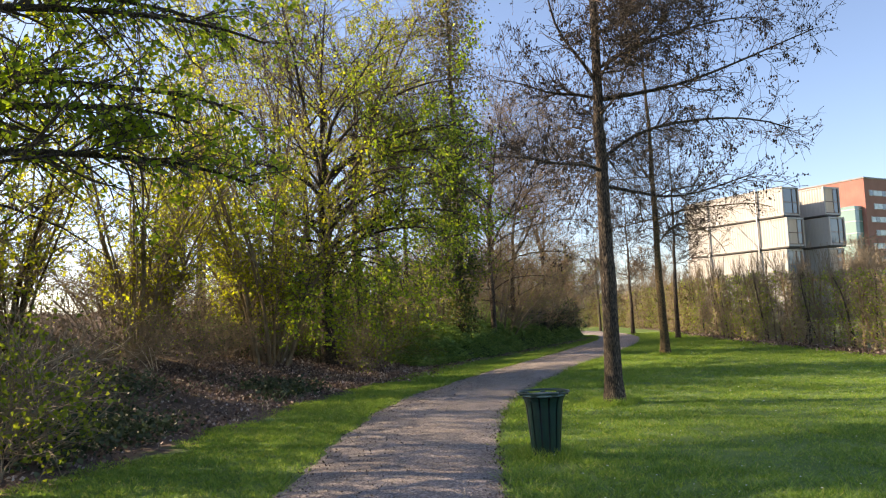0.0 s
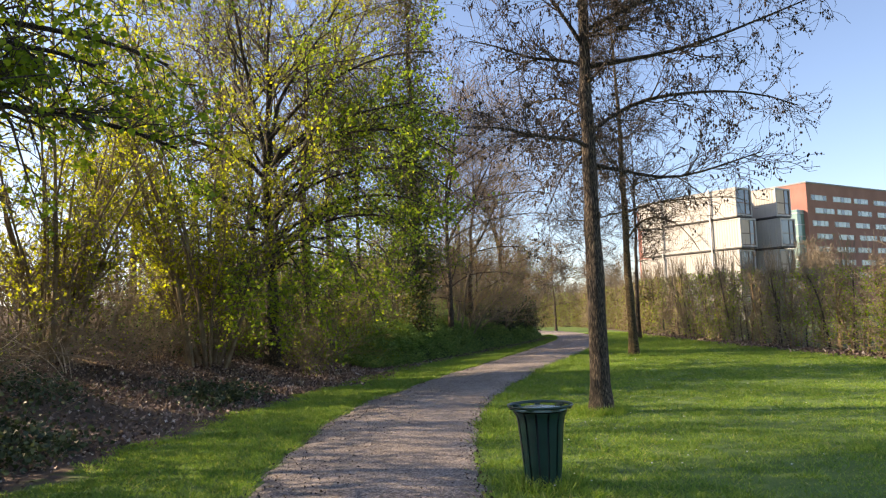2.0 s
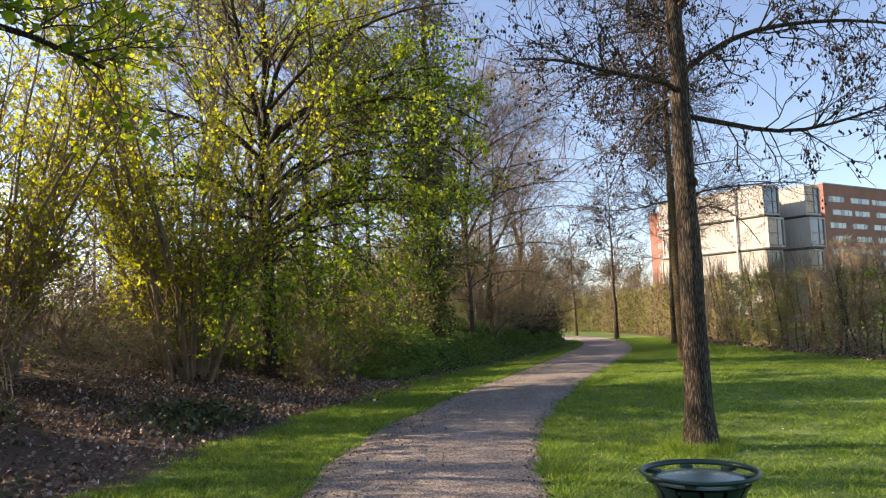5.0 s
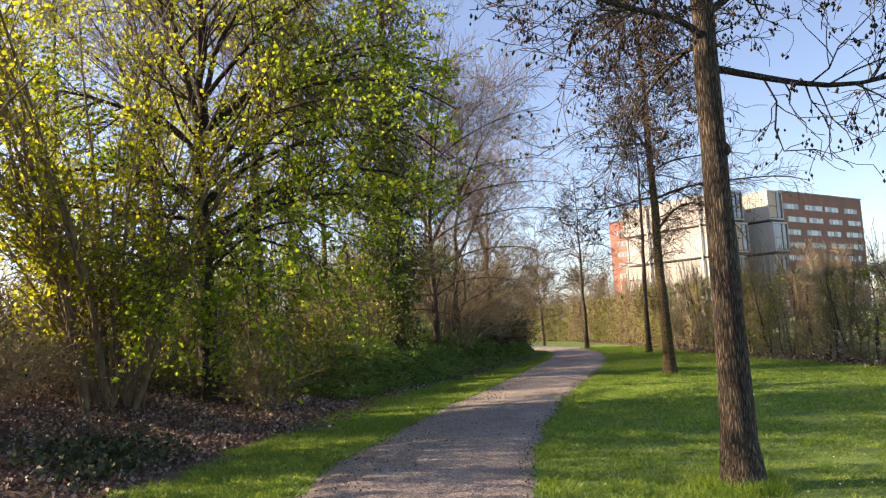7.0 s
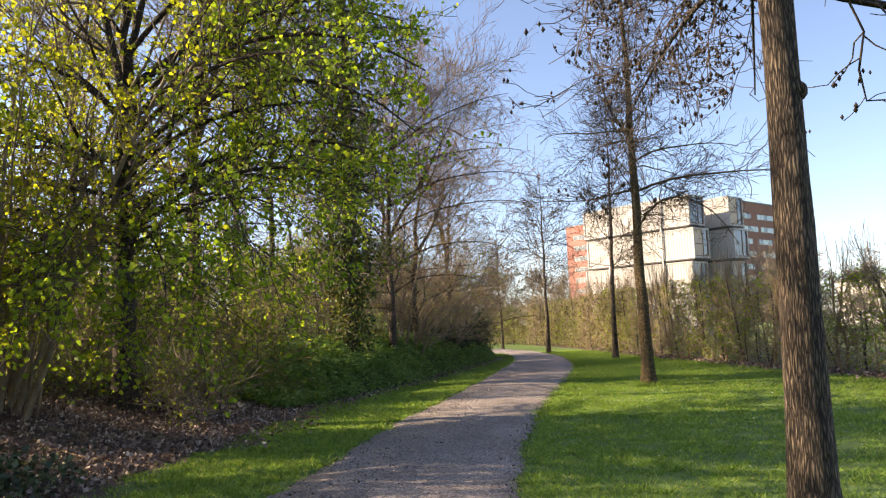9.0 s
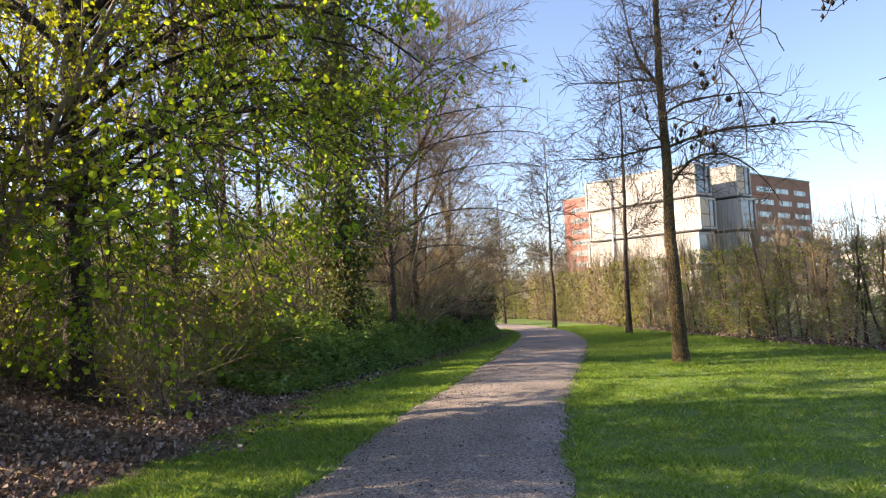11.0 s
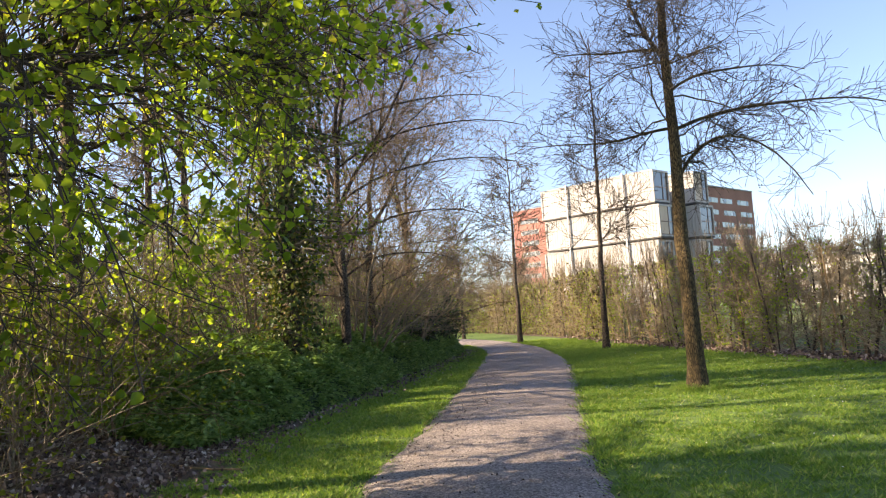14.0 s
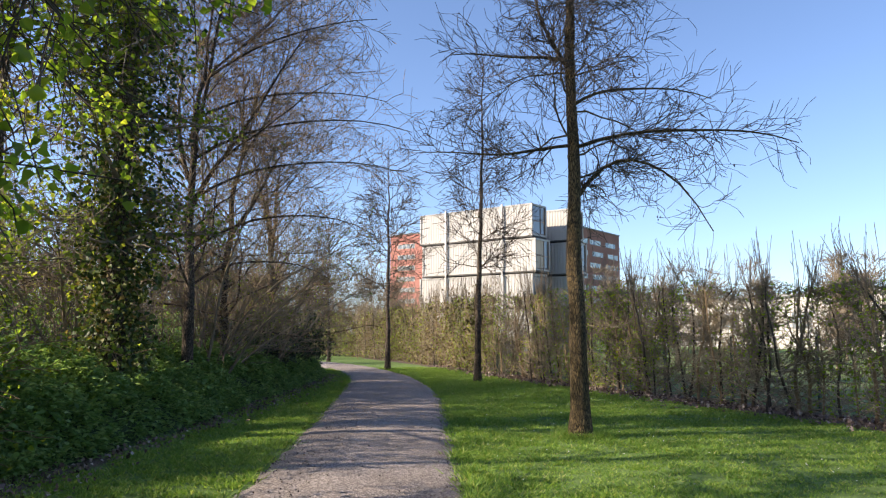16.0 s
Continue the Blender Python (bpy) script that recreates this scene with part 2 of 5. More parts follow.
MUD_LEAF = leaf_material("rotten_leaf", [(0.0, (0.02, 0.015, 0.012)), (0.7, (0.06, 0.042, 0.034)), (1.0, (0.2, 0.14, 0.11))], 0.05, 0.8)
GRASS = leaf_material("grass_blade", [(0.0, (0.10, 0.20, 0.034)), (0.5, (0.175, 0.305, 0.055)), (0.9, (0.28, 0.385, 0.08)), (1.0, (0.42, 0.42, 0.16))], 0.5, 0.6)
PETAL = rough_surface("white_petal", [(0.3, (0.75, 0.75, 0.72)), (0.7, (0.85, 0.85, 0.82))], 40, 200, 0.1, 0.001, 0.7)


def ground_material():
    m, t, b = node_material("lawn_and_woodland_soil")
    a = t.nodes.new("ShaderNodeAttribute")
    a.attribute_name = "soil"
    wob = noise_of(t, 2.3, 4)
    add = t.nodes.new("ShaderNodeMath")
    add.operation = "MULTIPLY_ADD"
    t.links.new(wob, add.inputs[0])
    add.inputs[1].default_value = 0.9
    t.links.new(a.outputs["Fac"], add.inputs[2])
    edge = ramp(t, add.outputs[0], [(0.78, (0, 0, 0)), (0.98, (1, 1, 1))])
    fine = noise_of(t, 45, 4)
    grass = mixed(t, 0.5, ramp(t, noise_of(t, 0.7, 4), [(0.3, (0.07, 0.14, 0.024)), (0.7, (0.13, 0.215, 0.036))]), ramp(t, fine, [(0.3, (0.055, 0.11, 0.02)), (0.7, (0.15, 0.24, 0.045))]))
    soil = mixed(t, 0.5, ramp(t, noise_of(t, 3, 5), [(0.3, (0.06, 0.037, 0.03)), (0.7, (0.15, 0.095, 0.075))]), ramp(t, fine, [(0.3, (0.03, 0.021, 0.016)), (0.7, (0.15, 0.11, 0.085))]))
    t.links.new(mixed(t, edge, grass, soil), b.inputs["Base Color"])
    b.inputs["Roughness"].default_value = 0.95
    bumped(t, b, fine, 0.8, 0.03)
    return m


def gravel_material():
    m, t, b = node_material("gravel")
    v = t.nodes.new("ShaderNodeTexVoronoi")
    t.links.new(coords(t, 55), v.inputs["Vector"])
    v.inputs["Scale"].default_value = 1.0
    stone = ramp(t, v.outputs["Color"], [(0.2, (0.135, 0.118, 0.112)), (0.5, (0.265, 0.238, 0.226)), (0.8, (0.46, 0.42, 0.40))])
    stain = ramp(t, noise_of(t, (0.9, 0.5, 1), 5), [(0.3, (0.62, 0.58, 0.56)), (0.7, (1.05, 1.0, 0.98))])
    t.links.new(mixed(t, 1.0, stone, stain, "MULTIPLY"), b.inputs["Base Color"])
    b.inputs["Roughness"].default_value = 0.85
    bumped(t, b, v.outputs["Distance"], 0.9, 0.012)
    return m


GROUND = ground_material()
GRAVEL = gravel_material()
PEBBLE = rough_surface("pebble", [(0.3, (0.12, 0.11, 0.105)), (0.7, (0.38, 0.35, 0.33))], 9, 60, 0.3, 0.003, 0.8)
BIN_PAINT = rough_surface("dark_green_paint", [(0.3, (0.004, 0.026, 0.023)), (0.7, (0.008, 0.048, 0.041))], 6, 60, 0.15, 0.002, 0.32)
BIN_LID = rough_surface("grey_green_lid_paint", [(0.3, (0.07, 0.14, 0.13)), (0.7, (0.12, 0.21, 0.20))], 6, 60, 0.15, 0.002, 0.22)
BIN_DARK = rough_surface("blackened_steel", [(0.3, (0.006, 0.01, 0.01)), (0.7, (0.02, 0.025, 0.024))], 8, 70, 0.2, 0.002, 0.5)
WHITE_STEEL = rough_surface("white_container_steel", [(0.25, (0.34, 0.33, 0.32)), (0.7, (0.41, 0.40, 0.385))], (0.4, 0.4, 0.15), 9, 0.15, 0.004, 0.55)
GREY_STEEL = rough_surface("galvanised_steel", [(0.3, (0.28, 0.28, 0.29)), (0.7, (0.42, 0.42, 0.43))], 2, 30, 0.2, 0.003, 0.5, 0.5)
FRAME_BROWN = rough_surface("brown_window_frame", [(0.3, (0.10, 0.055, 0.038)), (0.7, (0.17, 0.10, 0.07))], 2, 30, 0.2, 0.003, 0.5)
# floor frame colour, near black to hold the shade of the gap between containers
GAP_SHADE = rough_surface("gap_shade_floor_frame", [(0.3, (0.03, 0.03, 0.032)), (0.7, (0.07, 0.07, 0.07))], 2, 30, 0.2, 0.003, 0.7)
CURTAIN = rough_surface("beige_curtain", [(0.3, (0.45, 0.36, 0.28)), (0.7, (0.62, 0.52, 0.42))], (6, 6, 0.5), 30, 0.3, 0.01, 0.9)
WALL_WHITE = rough_surface("white_render", [(0.3, (0.40, 0.385, 0.37)), (0.7, (0.5, 0.485, 0.465))], 0.5, 12, 0.2, 0.004, 0.85)
ROOF_GREY = rough_surface("grey_roofing", [(0.3, (0.18, 0.18, 0.19)), (0.7, (0.3, 0.3, 0.31))], 0.5, 12, 0.2, 0.004, 0.8)
FENCE_GREEN = rough_surface("green_coated_wire", [(0.3, (0.015, 0.04, 0.025)), (0.7, (0.03, 0.07, 0.045))], 5, 60, 0.1, 0.002, 0.45)


def brick_material():
    m, t, b = node_material("red_brick")
    br = t.nodes.new("ShaderNodeTexBrick")
    t.links.new(coords(t, 1.0), br.inputs["Vector"])
    br.inputs["Scale"].default_value = 4.0
    br.inputs["Color1"].default_value = (0.37, 0.15, 0.14, 1)
    br.inputs["Color2"].default_value = (0.31, 0.12, 0.112, 1)
    br.inputs["Mortar"].default_value = (0.33, 0.15, 0.12, 1)
    st = ramp(t, noise_of(t, 0.2, 4), [(0.3, (0.8, 0.8, 0.8)), (0.7, (1.1, 1.1, 1.1))])
    t.links.new(mixed(t, 1.0, br.outputs["Color"], st, "MULTIPLY"), b.inputs["Base Color"])
    b.inputs["Roughness"].default_value = 0.9
    return m


def glass_material(name, tint, rough=0.08):
    m, t, b = node_material(name)
    b.inputs["Base Color"].default_value = (*tint, 1)
    b.inputs["Roughness"].default_value = rough
    b.inputs["Specular IOR Level"].default_value = 0.9
    n = noise_of(t, 0.6, 2)
    bumped(t, b, n, 0.05, 0.02)
    return m


BRICK = brick_material()
GLASS = glass_material("window_glass", (0.10, 0.12, 0.14))
PALE_GLASS = glass_material("pale_blind_glass", (0.42, 0.46, 0.48), 0.15)
STAIR_GLASS = glass_material("green_stair_glass", (0.12, 0.22, 0.21), 0.12)


# ---- the plan: ground, path, verges ----
PATH_L = ((-12, 0, 7.9, 11.3, 15.5, 19.1, 22.6, 26.1, 34.1, 38.2, 43.5, 50, 56, 62, 68, 75), (-2.3, -2.0, -1.8, -1.64, -1.25, -0.04, 1.12, 2.65, 5.6, 7.1, 8.9, 10.0, 9.8, 8.4, 5.5, 1.0))
PATH_R = ((-12, 0, 7.5, 10.4, 14.5, 17.5, 22, 24, 28, 34, 38, 43.5, 50, 56, 62, 68, 75), (0.3, 0.5, 0.6, 0.7, 1.25, 2.0, 3.6, 4.4, 6.1, 8.6, 10.0, 11.5, 12.5, 12.6, 11.6, 9.2, 5.2))
VERGE_L = ((-12, 0, 5, 9.5, 11.1, 14, 16, 18, 20, 22, 24, 25.5, 28, 31.3, 35, 43.4, 50, 56, 62, 68, 75), (-6.0, -5.7, -5.3, -4.5, -3.95, -3.35, -3.0, -2.45, -1.65, -0.98, -0.55, -0.2, 0.9, 2.7, 4.3, 8.2, 9.3, 9.0, 7.5, 4.6, 0.0))
HEDGE_R = ((-12, 10, 25, 30, 35, 42, 50, 58, 66), (13.4, 13.5, 13.8, 14.0, 14.3, 14.9, 16.0, 16.5, 16.6))


def curve_at(c, y):
    """A smoothed reading of a plan line at y."""
    return sum(np.interp(y + o, c[0], c[1]) for o in (-1.6, -0.8, 0, 0.8, 1.6)) / 5


def step_smooth(v):
    v = np.clip(v, 0, 1)
    return v * v * (3 - 2 * v)


def height(x, y):
    x, y = np.asarray(x, float), np.asarray(y, float)
    d = curve_at(VERGE_L, y) - x
    bank = 2.3 * step_smooth((d + 0.3) / 12.5) * (1 - step_smooth((d - 14) / 25)) * (1 - step_smooth((y - 70) / 30))
    rough = 0.05 * np.sin(x * 1.7 + 0.6 * np.sin(y * 0.9)) * np.cos(y * 1.3 + 0.4 * np.sin(x * 1.1))
    fall = step_smooth((d - 0.3) / 3.0)
    return bank + rough * (0.15 + 1.4 * fall) * (np.abs(x) < 60)


def ground_at(x, y):
    return float(height(x, y))


def build_ground():
    far = np.array([70, 100, 160, 300, 700, 1500, 3000.0])
    xs = np.concatenate([-far[::-1], np.arange(-50, -26, 2), np.arange(-26, 24, 0.4), np.arange(24, 60, 3)[0:], far])
    ys = np.concatenate([-far[::-1], np.arange(-50, -12, 3), np.arange(-12, 62, 0.4), np.arange(62, 69, 2), far + 20])
    xs, ys = np.unique(xs), np.unique(ys)
    X, Y = np.meshgrid(xs, ys)
    Z = height(X, Y)
    V = np.stack([X, Y, Z], -1).reshape(-1, 3)
    ny, nx = X.shape
    i = np.arange(ny * nx).reshape(ny, nx)
    F = np.stack([i[:-1, :-1], i[:-1, 1:], i[1:, 1:], i[1:, :-1]], -1).reshape(-1, 4)
    me = smooth(mesh_from("ground", V, [F]))
    d = curve_at(VERGE_L, Y) - X
    hd = np.abs(X - curve_at(HEDGE_R, Y) - 0.1)
    beyond = X - curve_at(HEDGE_R, Y)
    soil = np.maximum(np.clip(0.5 + d * 0.55, 0, 1), np.where(Y < 66, np.clip(1.15 - hd * 0.9, 0, 1), 0))
    soil = np.maximum(soil, np.where((beyond > 0) & (beyond < 52) & (Y < 66), 0.40, 0))
    at = me.attributes.new("soil", "FLOAT", "POINT")
    at.data.foreach_set("value", soil.ravel().astype(np.float32))
    tagged(link_mesh("ground", me, GROUND), "mown green lawn with brown leaf-covered woodland bank", "ground", kind="structure")


def build_path():
    ys = np.arange(-12, 75, 0.25)
    rng = np.random.default_rng(3)
    cols = np.linspace(0, 1, 13)
    L, R = curve_at(PATH_L, ys), curve_at(PATH_R, ys)
    wob = lambda s: 0.03 * np.sin(ys * 2.1 + s) + 0.025 * np.sin(ys * 5.3 + 2 * s) + rng.normal(0, 0.025, len(ys))
    L, R = L + wob(0.4), R + wob(1.9)
    X = L[:, None] * (1 - cols) + R[:, None] * cols
    Y = np.repeat(ys[:, None], len(cols), 1)
    Z = height(X, Y) + 0.018 + 0.03 * (1 - (2 * cols - 1) ** 2)[None] + rng.normal(0, 0.003, X.shape)
    Z[:, 0] -= 0.03
    Z[:, -1] -= 0.03
    V = np.stack([X, Y, Z], -1).reshape(-1, 3)
    i = np.arange(X.size).reshape(X.shape)
    F = np.stack([i[:-1, :-1], i[:-1, 1:], i[1:, 1:], i[1:, :-1]], -1).reshape(-1, 4)
    tagged(link_mesh("path", smooth(mesh_from("path", V, [F])), GRAVEL), "grey-brown gravel footpath curving beside the lawn", "path", kind="structure")


build_ground()
build_path()


# ---- trees ----
def trunk_line(rng, tall, r, lean, n=16, wob=0.05, flare=0.45):
    s = np.linspace(0, 1, n)
    z = -0.15 + s * (tall + 0.15)
    x = lean[0] * s * tall + np.cumsum(rng.normal(0, wob, n)) * s
    y = lean[1] * s * tall + np.cumsum(rng.normal(0, wob, n)) * s
    R = r * (1 - 0.93 * s ** 0.9) * (1 + flare * np.exp(-np.maximum(z, 0) / 0.22))
    return np.stack([x, y, z], -1)[None], R[None]


def arcs(trunkP, trunkR, extras, n=10):
    """Named limbs: height on the trunk, a middle and an end, off the trunk's place there."""
    P, R = [], []
    for z0, mid, end, rad in extras:
        b = np.array([np.interp(z0, trunkP[0, :, 2], trunkP[0, :, k]) for k in range(3)])
        m, e = b + np.array(mid), b + np.array(end)
        c = 2 * m - 0.5 * (b + e)
        t = np.linspace(0, 1, n)[:, None]
        q = (1 - t) ** 2 * b + 2 * t * (1 - t) * c + t * t * e
        P.append(q + np.sin(np.linspace(0, 9, n))[:, None] * 0.04)
        R.append(rad * np.linspace(1, 0.25, n))
    return np.stack(P), np.stack(R)


def ribbed(V, amount, rng, k):
    """Uneven bark: pushes the corners of a stem in and out."""
    return V + rng.normal(0, amount, V.shape) * np.array([1, 1, 0.3])


def make_tree(name, place, seed, tall, r, label, lean=(0, 0), crown=0.28, limbs=30, limb_len=(2.6, 4.4), limb_angle=72, limb_up=0.25,
              branches=280, branch_len=(0.8, 2.0), twigs=1300, twig_len=(0.25, 0.8), twig_up=0.15, bark=BARK, twig_bark=TWIG,
              leaves=0, leaf=LEAF, leaf_size=0.07, cones=0, cone_size=0.016, extras=(), sides=12, thin=0.005, group="", wobble=0.13, knots=0, spray=0, limb_ratio=0.36, twig_n=3, shrink=0.78, steep=0.0, trunk_wob=0.05, clumped=False, forks=0):
    rng = np.random.default_rng(seed)
    root = thing(name, (place[0], place[1], ground_at(*place)), label, "tree", group)
    TP, TR = trunk_line(rng, tall, r, lean, n=24, wob=trunk_wob)
    V, F = tubes([(TP, TR, sides)])
    V = ribbed(V, r * 0.035, rng, sides)
    trunk = link_mesh("trunk", smooth(mesh_from("trunk", V, F)), bark, root)
    for i in range(knots):
        z = rng.uniform(0.15, 0.45) * tall
        c = [np.interp(z, TP[0, :, 2], TP[0, :, k]) for k in range(2)]
        rad = np.interp(z, TP[0, :, 2], TR[0])
        a = rng.uniform(0, 6.28)
        bm = bmesh.new()
        bmesh.ops.create_icosphere(bm, subdivisions=2, radius=rad * 0.5)
        bmesh.ops.scale(bm, vec=(1, 1, 1.2), verts=bm.verts)
        bmesh.ops.translate(bm, vec=(c[0] + math.cos(a) * rad * 0.85, c[1] + math.sin(a) * rad * 0.85, z), verts=bm.verts)
        part("knot", bm, bark, root)
    LP, LR = offshoots(rng, TP, TR, limbs, (crown, 0.97), limb_len, limb_angle, 10, limb_up, wobble, limb_ratio, 0.2, shrink, steep)
    if forks:
        UP, UR = offshoots(rng, TP, TR, forks, (0.42, 0.9), (tall * 0.5, tall * 0.68), 30, 10, 0.3, 0.08, 0.8, 0.18, 0.15)
        SP, SR = offshoots(rng, UP, UR, forks * 6, (0.2, 1.0), limb_len, 52, 10, 0.12, wobble, 0.5, 0.25, 0.45)
        LP, LR = np.concatenate([LP, UP, SP]), np.concatenate([LR, UR, SR])
    LR = np.maximum(LR, thin * 1.6)
    if extras:
        EP, ER = arcs(TP, TR, extras)
        LP, LR = np.concatenate([EP, LP]), np.concatenate([ER, LR])
    for i in range(len(LP)):
        V, F = tubes([(LP[i:i + 1], LR[i:i + 1], 6)])
        link_mesh("limb", smooth(mesh_from("limb", V, F)), bark, root)
    BP, BR = offshoots(rng, LP, LR, branches, (0.12, 1.0), branch_len, 48, 6, limb_up * 0.6, wobble * 1.3, 0.42, 0.3, 0.45)
    if spray:
        XP, XR = offshoots(rng, EP, ER, spray, (0.3, 1.0), branch_len, 50, 6, -0.35, wobble * 1.3, 0.5, 0.3, 0.3)
        BP, BR = np.concatenate([BP, XP]), np.concatenate([BR, XR])
    BR = np.maximum(BR, thin * 1.15)
    WP, WR = offshoots(rng, BP, BR, twigs, (0.1, 1.0), twig_len, 45, twig_n, twig_up, wobble * 1.5, 0.7, 0.6, 0.3)
    if spray:
        YP, YR = offshoots(rng, XP, XR, spray * 6, (0.1, 1.0), twig_len, 45, twig_n, twig_up, wobble * 1.5, 0.7, 0.6, 0.3)
        WP, WR = np.concatenate([WP, YP]), np.concatenate([WR, YR])
    WR = np.maximum(np.minimum(WR, 0.009), thin)
    V, F = tubes([(BP, BR, 4), (WP, WR, 3)])
    crown_ob = link_mesh("crown", mesh_from("crown", V, F), twig_bark, root, "fine branching twigs", "stuff")
    if leaves:
        c = along(rng, in_clumps(WP, 0.5) if clumped else WP, leaves, (0.1, 1.0), 0.07)
        if spray:
            c = np.concatenate([c[:leaves * 2 // 5], along(rng, YP, leaves * 3 // 5, (0.0, 1.0), 0.07)])
        V, F = leaves_at(rng, c, leaf_size, 0.3, 0.25, spray > 0)
        link_mesh("foliage", mesh_from("foliage", V, F), leaf, root, "young yellow-green spring leaves", "stuff")
    if cones:
        c = along(rng, WP, cones // 3, (0.3, 1.0), 0.02)
        c = np.repeat(c, 3, 0) + rng.normal(0, 0.03, (len(c) * 3, 3))
        V, F = blobs(rng, c, cone_size)
        link_mesh("cone_mass", mesh_from("cone_mass", V, F), CONE, root, "small dark woody alder cones", "stuff")
    return root


make_tree("alder_tree", (3.10, 13.95), 11, 13.5, 0.165, "tall bare alder with dark cones on mown lawn", lean=(-0.004, 0.01), crown=0.36,
          limbs=36, limb_len=(2.8, 4.8), limb_angle=80, limb_up=0.08, limb_ratio=0.24, wobble=0.25, branches=760, twigs=6200, cones=13500, cone_size=0.018, bark=ALDER_BARK, twig_bark=DARK_TWIG, sides=18, thin=0.0042, knots=7, twig_n=5, group="trees on the lawn",
          extras=((4.05, (1.3, -0.2, -0.25), (2.7, -0.5, 0.04), 0.037), (4.55, (1.7, 0.2, 0.75), (3.8, 0.3, 0.5), 0.043), (5.7, (1.6, -0.4, 0.2), (3.9, -0.6, 1.0), 0.043),
                  (6.3, (1.8, 0.5, 0.9), (3.6, 0.8, 1.2), 0.04), (5.7, (-0.8, 0.3, 0.3), (-1.9, 0.4, 0.6), 0.037), (6.0, (-0.7, -0.3, 1.0), (-1.1, -0.5, 2.2), 0.04),
                  (4.3, (-0.9, -0.5, 0.15), (-2.2, -0.8, 0.2), 0.04), (4.25, (-0.1, 1.0, 0.0), (-0.4, 2.0, -0.8), 0.03), (4.4, (0.5, 1.0, 0.2), (1.2, 2.2, -0.5), 0.03)))
make_tree("alder_tree", (7.85, 26.75), 23, 13.0, 0.165, "tall bare alder with olive bark on mown lawn", lean=(-0.006, 0.0), crown=0.34,
          limbs=44, limb_len=(2.2, 4.0), limb_angle=80, limb_up=0.06, limb_ratio=0.2, wobble=0.2, branches=760, branch_len=(0.5, 1.5), twigs=3800, twig_up=0.3, cones=250, bark=MOSSY, twig_bark=DARK_TWIG, sides=16, thin=0.0045, knots=3, twig_n=4, group="trees on the lawn",
          extras=((3.9, (1.15 * 0.914, -0.45, 0.75), (2.35 * 0.914, -0.95, -0.5), 0.038), (4.85, (2.0 * 0.914, -0.8, 0.35), (3.9 * 0.914, -1.55, 0.1), 0.038),
                  (5.6, (1.1, -0.3, 0.4), (2.6, -0.6, 0.3), 0.032), (4.9, (-1.1, 0.4, -0.15), (-2.4, 1.0, -0.15), 0.032), (6.4, (-0.9, 0.4, 0.1), (-1.9, 0.8, 0.1), 0.032),
                  (6.2, (-0.45, 0.2, 1.0), (-0.7, 0.3, 2.4), 0.045)))
make_tree("alder_tree", (12.35, 39.6), 31, 11.5, 0.13, "slim bare alder on mown lawn beside the hedge", crown=0.3, limbs=34, limb_len=(1.8, 3.3), limb_up=0.1, limb_ratio=0.25, branches=320, twigs=1300,
          thin=0.007, sides=10, group="trees on the lawn", twig_bark=DARK_TWIG)
make_tree("alder_tree", (12.25, 48.6), 37, 10.0, 0.13, "slim bare alder on mown verge beside the path", crown=0.3, limbs=28, limb_len=(1.8, 3.4), branches=240, twigs=900,
          thin=0.009, sides=10, group="trees on the lawn", twig_bark=DARK_TWIG)
make_tree("alder_tree", (12.4, 59.3), 41, 9.0, 0.11, "slim bare alder on mown verge by the bend", crown=0.3, limbs=22, limb_len=(1.5, 2.8), branches=180, twigs=600,
          thin=0.010, sides=8, group="trees on the lawn", twig_bark=DARK_TWIG)

